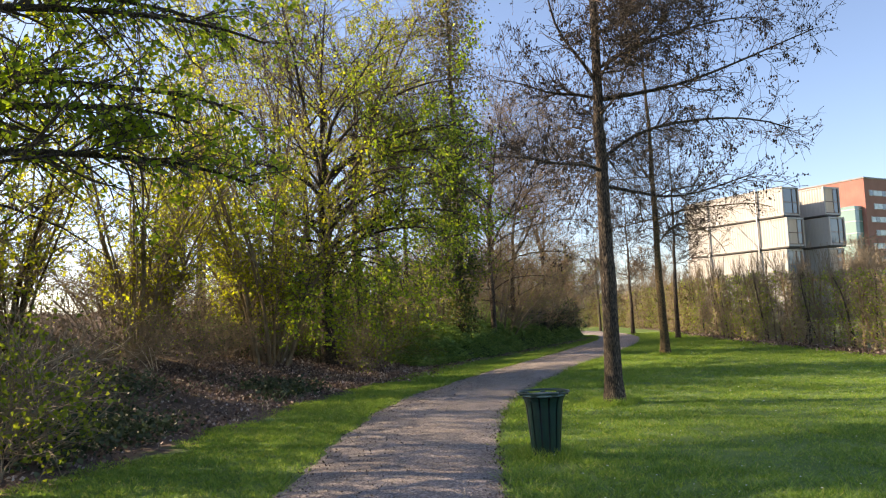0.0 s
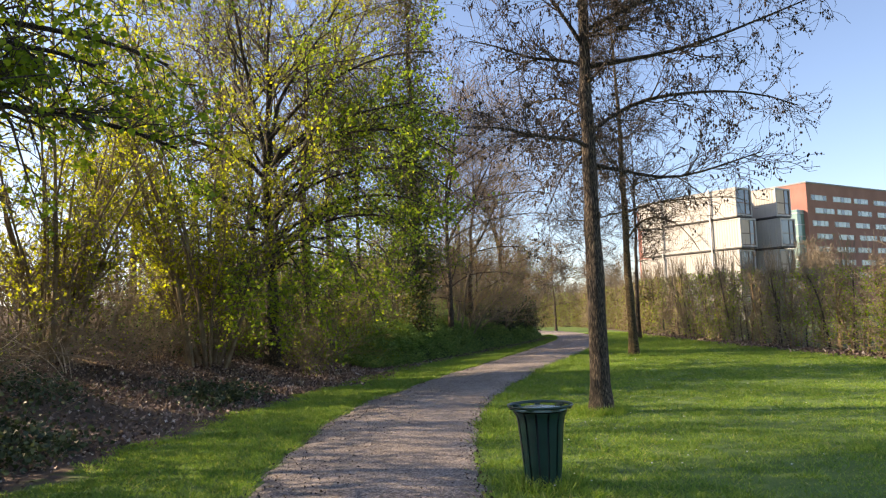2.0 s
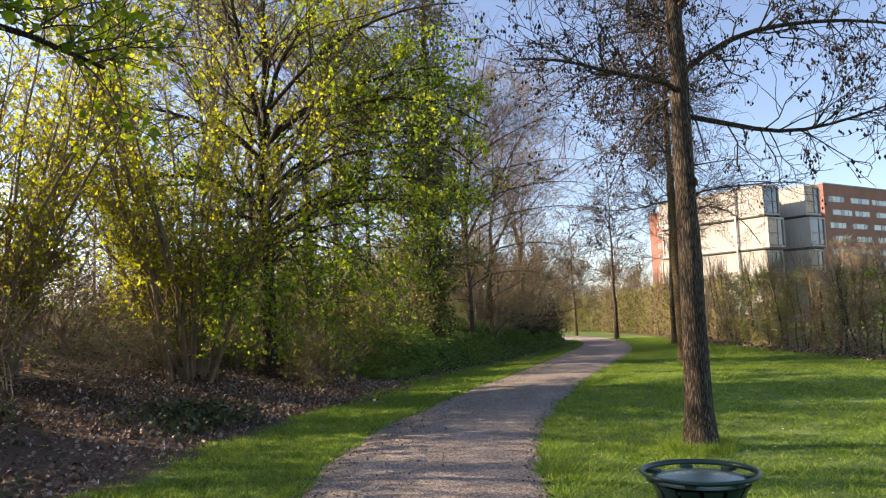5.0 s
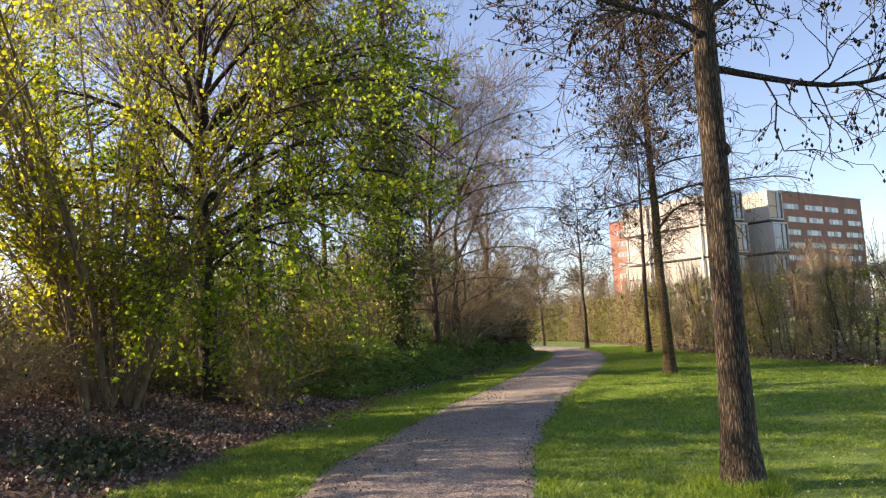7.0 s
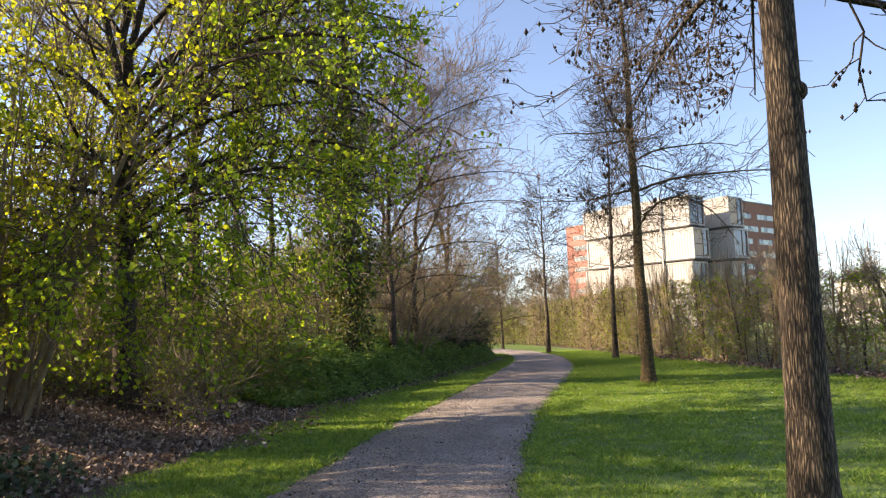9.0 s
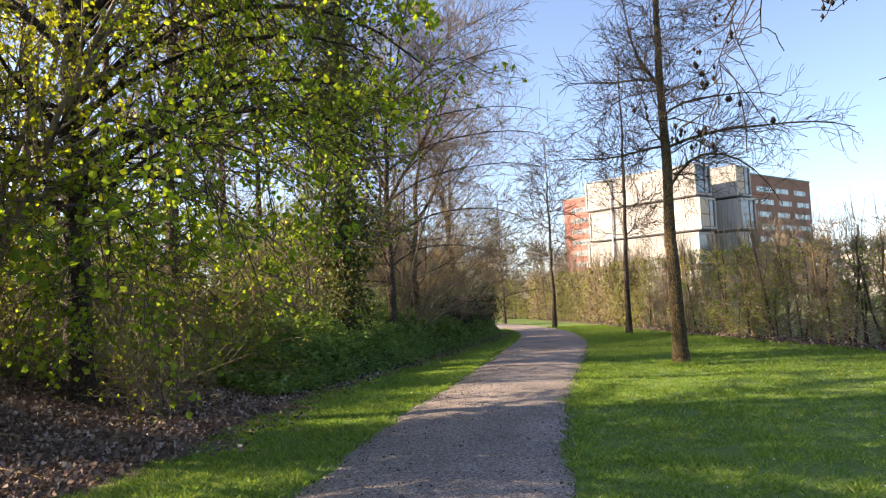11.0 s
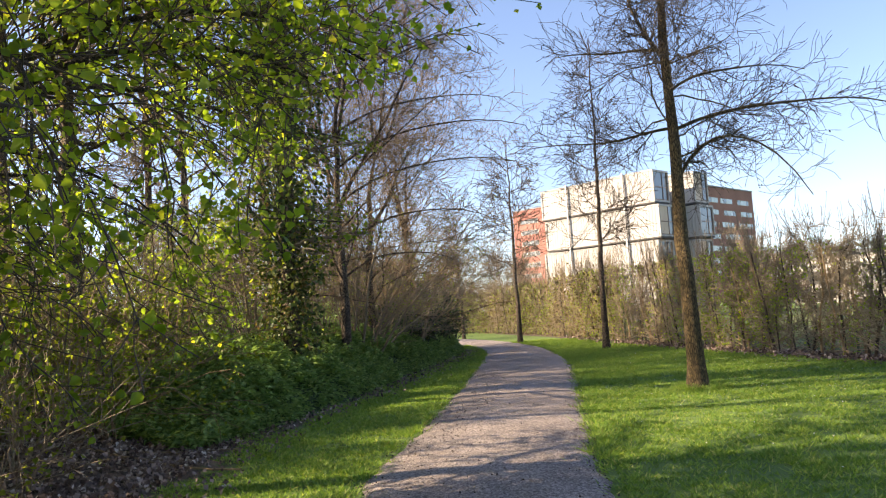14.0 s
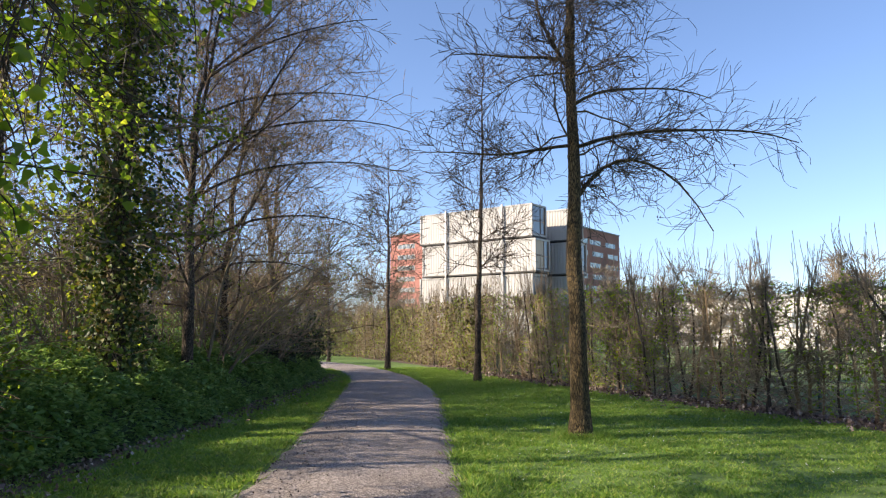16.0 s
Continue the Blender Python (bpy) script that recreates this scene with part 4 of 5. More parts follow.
# ---- the tall hedge ----
def make_hedge():
    """One continuous clipped hedge along the lawn."""
    rng = np.random.default_rng(131)
    line = np.array([(13.7, 20), (13.8, 25), (14.0, 30), (14.3, 35), (14.9, 42), (16.0, 50), (16.6, 58), (16.4, 66), (14.5, 73), (9.5, 78), (2.0, 81), (-8, 83)])
    seg = np.linalg.norm(np.diff(line, axis=0), axis=1)
    S = np.concatenate(([0], np.cumsum(seg)))
    at = lambda s: np.stack([np.interp(s, S, line[:, 0]), np.interp(s, S, line[:, 1])], -1)
    root = thing("hedge", (0, 0, 0), "tall clipped hornbeam hedge, bare with some yellow leaves", "hedge")
    s = np.arange(0.2, S[-1], 0.31)
    s = s + rng.uniform(-0.1, 0.1, len(s))
    n = 9

    def clip(P):
        """Keeps growth between the hedge's two cut faces and under its cut top."""
        Q = P.copy()
        mid = np.interp(Q[..., 1], line[:8, 1], line[:8, 0])
        off = Q[..., 0] - mid
        Q[..., 0] = np.where(Q[..., 1] < 66, mid + 0.46 * np.tanh(off / 0.46), Q[..., 0])
        over = np.maximum(Q[..., 2] - np.interp(Q[..., 1], (24, 33, 46, 66), (2.5, 2.95, 3.2, 3.0)) - 0.12 * np.sin(Q[..., 1] * 2.7), 0)
        Q[..., 2] -= over * 0.7
        return Q

    xy = at(s) + rng.normal(0, 0.10, (len(s), 2))
    m = len(s)
    P = [np.concatenate([xy, height(xy[:, 0], xy[:, 1])[:, None] - 0.05], 1)]
    d = unit(rng.normal(0, 0.10, (m, 3)) + np.array([0, 0, 1]))
    L = rng.uniform(2.6, 2.9, m) + np.interp(xy[:, 1], (24, 33, 46, 66), (0.0, 0.45, 0.7, 0.5))
    for k in range(n - 1):
        P.append(P[-1] + d * (L / (n - 1))[:, None])
        d = unit(d + rng.normal(0, 0.13, (m, 3)) + np.array([0, 0, 0.2]))
    SP = clip(np.stack(P, 1))
    SR = rng.uniform(0.02, 0.05, m)[:, None] * np.linspace(1, 0.4, n)[None]
    for i in range(m):
        V, F = tubes([(SP[i:i + 1], SR[i:i + 1], 6)])
        link_mesh("stem", smooth(mesh_from("stem", V, F)), DARK_TWIG if rng.uniform() < 0.4 else PALE_TWIG, root)
    FP, FR = offshoots(rng, SP, SR, m * 3, (0.2, 0.8), (0.6, 1.4), 34, 7, 0.6, 0.15, 0.6, 0.4, 0.2)
    FP = clip(FP)
    BP, BR = offshoots(rng, np.concatenate([SP[:, ::2][:, :5], FP[:, [0, 2, 3, 4, 6]]]), np.concatenate([SR[:, ::2][:, :5], FR[:, [0, 2, 3, 4, 6]]]), 9500, (0.03, 1.0), (0.4, 1.1), 70, 4, 0.05, 0.25, 0.45, 0.4, 0.1)
    KP, KR = offshoots(rng, SP, SR, 4200, (0.02, 0.5), (0.35, 0.9), 72, 4, 0.05, 0.25, 0.4, 0.4, 0.1)
    BP, BR = clip(np.concatenate([BP, KP])), np.concatenate([BR, KR])
    WP, WR = offshoots(rng, BP, BR, 40000, (0.05, 1.0), (0.15, 0.55), 55, 2, 0.1, 0.25, 0.7, 0.6, 0.1)
    WP = clip(WP)
    V, F = tubes([(FP, np.maximum(FR, 0.010), 5)])
    link_mesh("fork_mass", smooth(mesh_from("fork_mass", V, F)), TWIG, root, "gnarled forked boughs", "stuff")
    V, F = tubes([(BP, np.maximum(np.minimum(BR, 0.015), 0.007), 4), (WP, np.maximum(np.minimum(WR, 0.0085), 0.0068), 3)])
    link_mesh("twig_mass", mesh_from("twig_mass", V, F), HEDGE_TWIG, root, "tangled brown hedge twigs", "stuff")
    HP, HR = offshoots(rng, SP, SR, 2300, (0.8, 1.0), (0.35, 1.35), 14, 6, 0.7, 0.03, 0.3, 0.3, 0.0)
    TP2, TR2 = offshoots(rng, HP, HR, 4200, (0.1, 1.0), (0.10, 0.35), 30, 4, 0.4, 0.12, 0.7, 0.5, 0.3)
    V, F = tubes([(HP, np.maximum(HR, 0.006), 4), (TP2, np.maximum(TR2, 0.005), 3)])
    link_mesh("shoot_mass", mesh_from("shoot_mass", V, F), TWIG, root, "uncut upright shoots above the clipped top", "stuff")
    c = along(rng, WP, 80000, (0.1, 1.0), 0.05)
    patch = np.sin(c[:, 1] * 0.55 + 1.0) + 0.6 * np.sin(c[:, 1] * 1.7 + c[:, 2] * 2.0)
    c = c[(patch + rng.normal(0, 0.7, len(c)) > -0.35)]
    V, F = leaves_at(rng, c, 0.074)
    link_mesh("foliage", mesh_from("foliage", V, F), BRIGHT_LEAF, root, "sparse small yellow-green leaves", "stuff")
    far = SP[s > 24]
    c = along(rng, far, 15000, (0.03, 1.0), 0.28)
    V, F = leaves_at(rng, c, 0.13)
    link_mesh("dead_foliage", mesh_from("dead_foliage", V, F), BEECH_LEAF, root, "tan dead leaves kept over winter", "stuff")


make_hedge()


def make_fence():
    root = thing("wire_fence", (14.9, 8, 0), "green wire mesh fence behind the hedge", "fence")
    for i in range(15):
        bm = bmesh.new()
        box(bm, -0.03, i * 2.5 - 0.02, 0, 0.03, i * 2.5 + 0.02, 1.65, 0.006)
        part("post", bm, FENCE_GREEN, root)
    for i in range(14):
        y = np.arange(i * 2.5 + 0.05, (i + 1) * 2.5, 0.05)
        P = np.zeros((len(y), 2, 3))
        P[:, :, 1] = y[:, None]
        P[:, 1, 2], P[:, 0, 2] = 1.6, 0.05
        Q = np.zeros((8, 2, 3))
        Q[:, 0, 1], Q[:, 1, 1] = i * 2.5, i * 2.5 + 2.5
        Q[:, :, 2] = np.linspace(0.08, 1.58, 8)[:, None]
        V, F = tubes([(P, np.full((len(y), 2), 0.003), 3), (Q, np.full((8, 2), 0.004), 3)])
        link_mesh("panel", mesh_from("panel", V, F), FENCE_GREEN, root)


make_fence()


# ---- buildings beyond the hedge ----
YARD = Matrix.Translation((32.6, 70.0, 0)) @ Matrix.Rotation(math.atan2(0.481, 0.877), 4, "Z")


def corrugated(x0, y0, y1, z0, z1, pitch=0.28, depth=0.04):
    """A corrugated sheet in the plane x = x0, pressed along y."""
    n = int((y1 - y0) / pitch)
    ys, xs = [], []
    for i in range(n):
        a = y0 + (y1 - y0) * i / n
        p = (y1 - y0) / n
        ys += [a, a + 0.3 * p, a + 0.5 * p, a + 0.8 * p]
        xs += [x0, x0, x0 + depth, x0 + depth]
    ys.append(y1), xs.append(x0)
    V = np.array([(x, y, z) for z in (z0, z1) for x, y in zip(xs, ys)])
    k = len(ys)
    i = np.arange(k - 1)
    return V, [np.stack([i, i + 1, i + 1 + k, i + k], -1)]


def make_container(u, v, z, curtain):
    root = tagged(new("container_home"), "white corrugated container home with a glazed end", "container", "stacked container homes")
    W, L, H = 2.44, 12.19, 2.74
    for x, flip in ((0.05, 1), (W - 0.09, 1)):
        V, F = corrugated(x, 0.16, L - 0.16, 0.16, H - 0.12)
        link_mesh("side_wall", mesh_from("side_wall", V, F), WHITE_STEEL, root)
    for name, b, mat in (("roof", (0.02, 0.02, H - 0.10, W - 0.02, L - 0.02, H - 0.03), WHITE_STEEL), ("floor_frame", (0.03, 0.05, -0.12, W - 0.03, L - 0.02, 0.10), GAP_SHADE),
                         ("back_wall", (0.1, L - 0.1, 0.1, W - 0.1, L - 0.04, H - 0.1), WHITE_STEEL)):
        part(name, box(bmesh.new(), *b), mat, root)
    for x in (0, W - 0.16):
        for y in (0, L - 0.16):
            part("corner_post", box(bmesh.new(), x, y, 0, x + 0.16, y + 0.16, H, 0.01), WHITE_STEEL, root)
        part("side_rail", box(bmesh.new(), x + 0.02, 0.16, H - 0.13, x + 0.12, L - 0.16, H + 0.005), WHITE_STEEL, root)
        part("side_rail", box(bmesh.new(), x + 0.02, 0.16, 0.0, x + 0.12, L - 0.16, 0.17), WHITE_STEEL, root)
    for z0, z1 in ((0.02, 0.17), (H - 0.17, H - 0.005)):
        part("end_rail", box(bmesh.new(), 0.16, 0.01, z0, W - 0.16, 0.13, z1), WHITE_STEEL, root)
    win = part("window", box(box(box(box(box(bmesh.new(), 0.16, 0.06, 0.17, 0.26, 0.16, H - 0.17), W - 0.26, 0.06, 0.17, W - 0.16, 0.16, H - 0.17), W / 2 + 0.25, 0.06, 0.17, W / 2 + 0.33, 0.16, H - 0.17),
                    0.26, 0.065, 1.25, W - 0.26, 0.155, 1.33), 0.26, 0.065, 0.17, W - 0.26, 0.155, 0.25), FRAME_BROWN, root, "brown window frame")
    for x0, x1 in ((0.26, W / 2 + 0.25), (W / 2 + 0.33, W - 0.26)):
        for z0, z1 in ((0.25, 1.25), (1.33, H - 0.17)):
            part("pane", box(bmesh.new(), x0, 0.10, z0, x1, 0.112, z1), CURTAIN if curtain and x0 < 1 else GLASS, win)
    root.matrix_world = YARD @ pose(u, v, z)
    return root


for col, (u, v) in enumerate(((0.0, 0.0), (4.4, -1.27))):
    for lev in range(4):
        make_container(u, v + (-0.3 if lev == 2 else 0), 0.92 + 2.98 * lev, (lev + col) % 2 == 0)
scaffold = tagged(new("steel_frame"), "galvanised steel support frame beside the containers", "frame")
scaffold.matrix_world = YARD
for v in (2.95, 9.05):
    for du in (-0.10, 2.62, 4.2, 6.95):
        part("column", box(bmesh.new(), du - 0.06, v - 0.07, 0, du + 0.06, v + 0.07, 12.75), GREY_STEEL, scaffold)
for lev in range(4):
    z = 0.92 + 2.98 * lev
    for v in (2.95, 9.05):
        part("beam", box(bmesh.new(), -0.1, v - 0.08, z - 0.19, 6.95, v + 0.08, z - 0.125), GREY_STEEL, scaffold)
for lev in (2, 3):
    z = 0.92 + 2.98 * lev
    for a, b in ((3.05, 5.6), (8.95, 6.4)):
        P = np.array([[[-0.09, a, z + 0.1], [-0.09, b, z + 2.7]]])
        V, F = tubes([(P, np.full((1, 2), 0.035), 6)])
        link_mesh("brace", mesh_from("brace", V, F), GREY_STEEL, scaffold)
part("footing", box(bmesh.new(), -0.2, -0.5, -0.3, 7.0, 12.4, 0.7), ROOF_GREY, scaffold, "grey ground-floor plinth")


def make_office():
    root = tagged(new("brick_office_building"), "long red brick office block with rows of windows", "building")
    B = Matrix.Translation((108, 187, 0)) @ Matrix.Rotation(math.atan2(0.481, 0.877), 4, "Z")
    W, L, H = 43.0, 58.0, 32.0
    part("wall", box(bmesh.new(), 0, 0, -1, W, L, H), BRICK, root)
    part("roof", box(bmesh.new(), -0.15, -0.15, H, W + 0.15, L + 0.15, H + 0.35), ROOF_GREY, root)
    for f in range(7):
        z = H - 3.7 - 3.4 * f
        for g in range(4):
            x = 2.0 + g * 10.3 + (1.6 if f % 2 else 0)
            k = (4, 5, 4, 4)[(g + f) % 4]
            w = part("window", box(bmesh.new(), x - 0.1, -0.06, z - 0.72, x + k * 1.75 + 0.1, 0.1, z + 0.72), WALL_WHITE, root)
            for i in range(k):
                part("pane", box(bmesh.new(), x + i * 1.75 + 0.08, -0.09, z - 0.64, x + i * 1.75 + 1.62, -0.064, z + 0.64), PALE_GLASS if (i + f + g) % 3 else GLASS, w)
        for g in range(5):
            y = 8.0 + g * 10.0
            w = part("window", box(bmesh.new(), -0.06, y - 0.1, z - 0.72, 0.1, y + 6.9, z + 0.72), WALL_WHITE, root)
            for i in range(4):
                part("pane", box(bmesh.new(), -0.09, y + i * 1.7 + 0.08, z - 0.64, -0.064, y + i * 1.7 + 1.58, z + 0.64), GLASS, w)
    st = part("stair_tower", box(bmesh.new(), -3.2, 1.0, 0, -0.16, 5.5, H - 7.0), STAIR_GLASS, root, "green glass stair tower")
    for z in range(0, 9):
        part("floor_band", box(bmesh.new(), -3.3, 0.9, z * 3.0, -0.12, 5.6, z * 3.0 + 0.18), GREY_STEEL, st)
    root.matrix_world = B
    return root


make_office()


def make_shed():
    root = thing("low_white_building", (68.0, 40.0, 0), "long low white building seen through the hedge", "building")
    part("wall", box(bmesh.new(), 0, 0, -0.2, 14, 58, 5.7), WALL_WHITE, root)
    part("roof", box(bmesh.new(), -0.3, -0.3, 5.7, 14.3, 58.3, 6.0), ROOF_GREY, root)
    for i in range(11):
        y = 2.0 + i * 5.1
        w = part("window", box(bmesh.new(), -0.06, y, 2.2, 0.08, y + 2.6, 4.0), GREY_STEEL, root)
        for k in range(2):
            part("pane", box(bmesh.new(), -0.09, y + 0.1 + k * 1.25, 2.3, -0.064, y + 1.25 + k * 1.25, 3.9), GLASS, w)


make_shed()


# ---- litter bin ----
def make_bin(place):
    root = thing("litter_bin", (place[0], place[1], ground_at(*place)), "dark green round metal litter bin standing in grass", "bin")
    H, rb, rt = 0.77, 0.172, 0.232

    def ring(bm, profile, n=40):
        rows = [[bm.verts.new((r * math.cos(a), r * math.sin(a), z)) for a in (2 * math.pi * i / n for i in range(n))] for r, z in profile]
        for p, q in zip(rows, rows[1:]):
            for i in range(n):
                f = bm.faces.new((p[i], p[(i + 1) % n], q[(i + 1) % n], q[i]))
                f.smooth = True
        return rows

    bm = bmesh.new()
    rows = ring(bm, [(rb - 0.02, -0.02), (rb - 0.02, 0.03), (rt - 0.022, H - 0.06), (rt - 0.03, H - 0.06), (rb - 0.03, 0.05)])
    bm.faces.new(rows[0][::-1])
    bm.faces.new(rows[-1])
    part("inner_drum", bm, BIN_DARK, root)
    n = 13
    for i in range(n):
        a0, a1 = 2 * math.pi * (i + 0.10) / n, 2 * math.pi * (i + 0.90) / n
        bm = bmesh.new()
        prof = [(rb, 0.0), (rb + 0.004, 0.10), (rt - 0.012, H - 0.18), (rt + 0.004, H - 0.10), (rt + 0.03, H - 0.055)]
        cols = []
        for off in (0.0, -0.008):
            cols.append([[bm.verts.new(((r + off) * math.cos(a), (r + off) * math.sin(a), z)) for r, z in prof] for a in np.linspace(a0, a1, 4)])
        for s, cs in enumerate(cols):
            for p, q in zip(cs, cs[1:]):
                for k in range(len(prof) - 1):
                    c = (p[k], q[k], q[k + 1], p[k + 1])
                    bm.faces.new(c if s == 0 else c[::-1])
        for e in (0, -1):
            for k in range(len(prof) - 1):
                bm.faces.new((cols[0][e][k], cols[0][e][k + 1], cols[1][e][k + 1], cols[1][e][k]))
        bmesh.ops.recalc_face_normals(bm, faces=bm.faces)
        part("slat", bm, BIN_PAINT, root)
    bm = bmesh.new()
    ring(bm, [(rt + 0.062, H - 0.018), (rt + 0.080, H - 0.012), (rt + 0.088, H), (rt + 0.080, H + 0.010), (rt + 0.066, H + 0.006), (rt + 0.058, H - 0.006), (rt + 0.062, H - 0.018)])
    part("rim", bm, BIN_PAINT, root)
    bm = bmesh.new()
    rows = ring(bm, [(rt + 0.025, H - 0.045), (rt + 0.028, H - 0.035), (rt - 0.01, H - 0.026), (0.12, H - 0.016), (0.02, H - 0.012)])
    bm.faces.new(rows[-1])
    part("lid", bm, BIN_LID, root, "pale green slightly domed lid")
    for a in (0.2, 1.1, 2.0, 2.9, 3.8, 4.7, 5.6):
        bm = bmesh.new()
        box(bm, -0.028, rt + 0.0, H - 0.034, 0.028, rt + 0.070, H - 0.014, 0.003)
        bmesh.ops.rotate(bm, cent=(0, 0, 0), matrix=Matrix.Rotation(a - 1.2, 3, "Z"), verts=bm.verts)
        part("bracket", bm, BIN_PAINT, root)


make_bin((1.175, 9.15))


# ---- undergrowth ----
def make_herbs():
    rng = np.random.default_rng(151)
    root = thing("herb_bank", (0, 0, 0), "dense knee-high bank of fresh green herbs", "plants")
    def top(y, d):
        lump = 0.12 * np.sin(y * 2.3 + d * 2) + 0.10 * np.sin(y * 5.1 - d * 3.1) + 0.08 * np.sin(d * 6 + y)
        w = 1.75 + 0.35 * np.sin(y * 0.8)
        start = step_smooth((y - 24.5 - 0.9 * np.clip(d - 0.8, 0, 4)) / 3.5)
        rise = np.clip((d + 0.08) / w, 0, 1)
        return start * (0.86 * np.sqrt(rise) * step_smooth(rise * 2.2) * (1 + lump) * (1 - 0.45 * step_smooth((d - 2.8) / 1.5)))
    # closed sheet below the leaf tips; its dark green paints the shade among the stems
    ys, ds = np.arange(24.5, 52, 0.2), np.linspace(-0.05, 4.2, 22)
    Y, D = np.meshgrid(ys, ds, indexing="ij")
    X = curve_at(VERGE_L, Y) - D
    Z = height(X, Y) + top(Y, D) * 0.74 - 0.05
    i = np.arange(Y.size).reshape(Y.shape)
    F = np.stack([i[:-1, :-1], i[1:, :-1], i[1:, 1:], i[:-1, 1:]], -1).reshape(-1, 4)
    link_mesh("mass", smooth(mesh_from("mass", np.stack([X, Y, Z], -1).reshape(-1, 3), [F])), HERB_SHADE, root, "dark sheet under the leaves, shade between stems put into its colour")
    # leafy tufts: sprays of pointed leaves that arch outwards from each plant's middle
    k = 4600
    cy = 24.5 + 27 * rng.uniform(0, 1, k) ** 1.35
    cd = rng.uniform(0.0, 4.2, k)
    cr = rng.uniform(0.10, 0.30, k)
    lift = rng.uniform(0.78, 1.12, k)
    m = 34
    u, a = rng.uniform(0.05, 1.0, (k, m)), rng.uniform(0, 6.283, (k, m))
    lx, ly = np.cos(a) * np.sqrt(u) * cr[:, None], np.sin(a) * np.sqrt(u) * cr[:, None]
    y, d = cy[:, None] + ly, cd[:, None] - lx
    x = curve_at(VERGE_L, y) - d
    z = height(x, y) + (top(y, d) * lift[:, None]) + 0.14 - u * cr[:, None] * 1.1 + rng.normal(0, 0.03, (k, m))
    keep = (top(y, d) > 0.05).ravel()
    c = np.stack([x, y, z], -1).reshape(-1, 3)[keep]
    out = np.stack([lx, ly, np.full_like(lx, 0.02)], -1).reshape(-1, 3)[keep]
    d0 = unit(unit(out) + rng.normal(0, 0.35, c.shape) + np.array([0, 0, -0.15]))
    s0 = unit(np.cross(d0, np.array([0, 0, 1.0]) + rng.normal(0, 0.25, c.shape)))
    nn = np.cross(s0, d0)
    L = rng.uniform(0.065, 0.14, len(c))[:, None]
    V = np.stack([c, c + d0 * L * 0.45 + s0 * L * 0.30 + nn * L * 0.1, c + d0 * L - nn * L * 0.18, c + d0 * L * 0.45 - s0 * L * 0.30 + nn * L * 0.1], 1).reshape(-1, 3)
    q = np.arange(len(c))[:, None] * 4
    F = [np.concatenate([q + np.array([0, 1, 2]), q + np.array([0, 2, 3])])]
    link_mesh("foliage", mesh_from("foliage", V, F), HERB_LEAF, root, "small pointed green leaves", "stuff")


# darkened green that stands in for shade inside the bank
HERB_SHADE = rough_surface("herb_shade", [(0.3, (0.022, 0.042, 0.012)), (0.7, (0.055, 0.095, 0.022))], 6, 40, 1.0, 0.04)
make_herbs()


def make_litter():
    rng = np.random.default_rng(157)
    m = 42000
    y = rng.uniform(-4, 34, m)
    d = rng.uniform(0.1, 1, m) ** 1.6 * 13
    x = curve_at(VERGE_L, y) - d + rng.normal(0, 0.15, m)
    V, F = leaves_at(rng, np.stack([x, y, height(x, y) + rng.uniform(0.004, 0.035, m)], -1), 0.068, 0.0, 0.14)
    V[:, 2] = np.maximum(V[:, 2] * 1.0, height(V[:, 0], V[:, 1]) + 0.004)
    root = thing("leaf_litter", (0, 0, 0), "brown fallen leaves covering the woodland bank", "leaves")
    link_mesh("fallen_leaves", mesh_from("fallen_leaves", V, F), DRY_LEAF, root, "", "stuff")
    m = 15000
    y = rng.uniform(16, 27, m)
    x = curve_at(VERGE_L, y) - 0.25 - rng.uniform(0, 1, m) ** 1.2 * 4.5
    V, F = leaves_at(rng, np.stack([x, y, height(x, y) + rng.uniform(0.01, 0.04, m)], -1), 0.064, 0.0, 0.22)
    V[:, 2] = np.maximum(V[:, 2], height(V[:, 0], V[:, 1]) + 0.004)
    link_mesh("crisp_leaves", mesh_from("crisp_leaves", V, F), DRY_LEAF, root, "", "stuff")
    m = 1700
    y = rng.uniform(20, 46, m)
    x = curve_at(VERGE_L, y) + rng.normal(0.10, 0.28, m) + 0.12 * np.sin(y * 2.3)
    V, F = leaves_at(rng, np.stack([x, y, height(x, y) + rng.uniform(0.03, 0.06, m)], -1), 0.06, 0.0, 0.12)
    link_mesh("edge_litter", mesh_from("edge_litter", V, F), DRY_LEAF, root, "", "stuff")
    m = 5200
    y = rng.uniform(8, 50, m)
    x = curve_at(HEDGE_R, y) - 0.25 + rng.normal(0, 0.4, m)
    V, F = leaves_at(rng, np.stack([x, y, height(x, y) + rng.uniform(0.01, 0.10, m)], -1), 0.085, 0.0, 0.2)
    root = thing("hedge_litter", (0, 0, 0), "reddish-brown dead leaves under the hedge", "leaves")
    link_mesh("fallen_leaves", mesh_from("fallen_leaves", V, F), DRY_LEAF, root, "", "stuff")


make_litter()


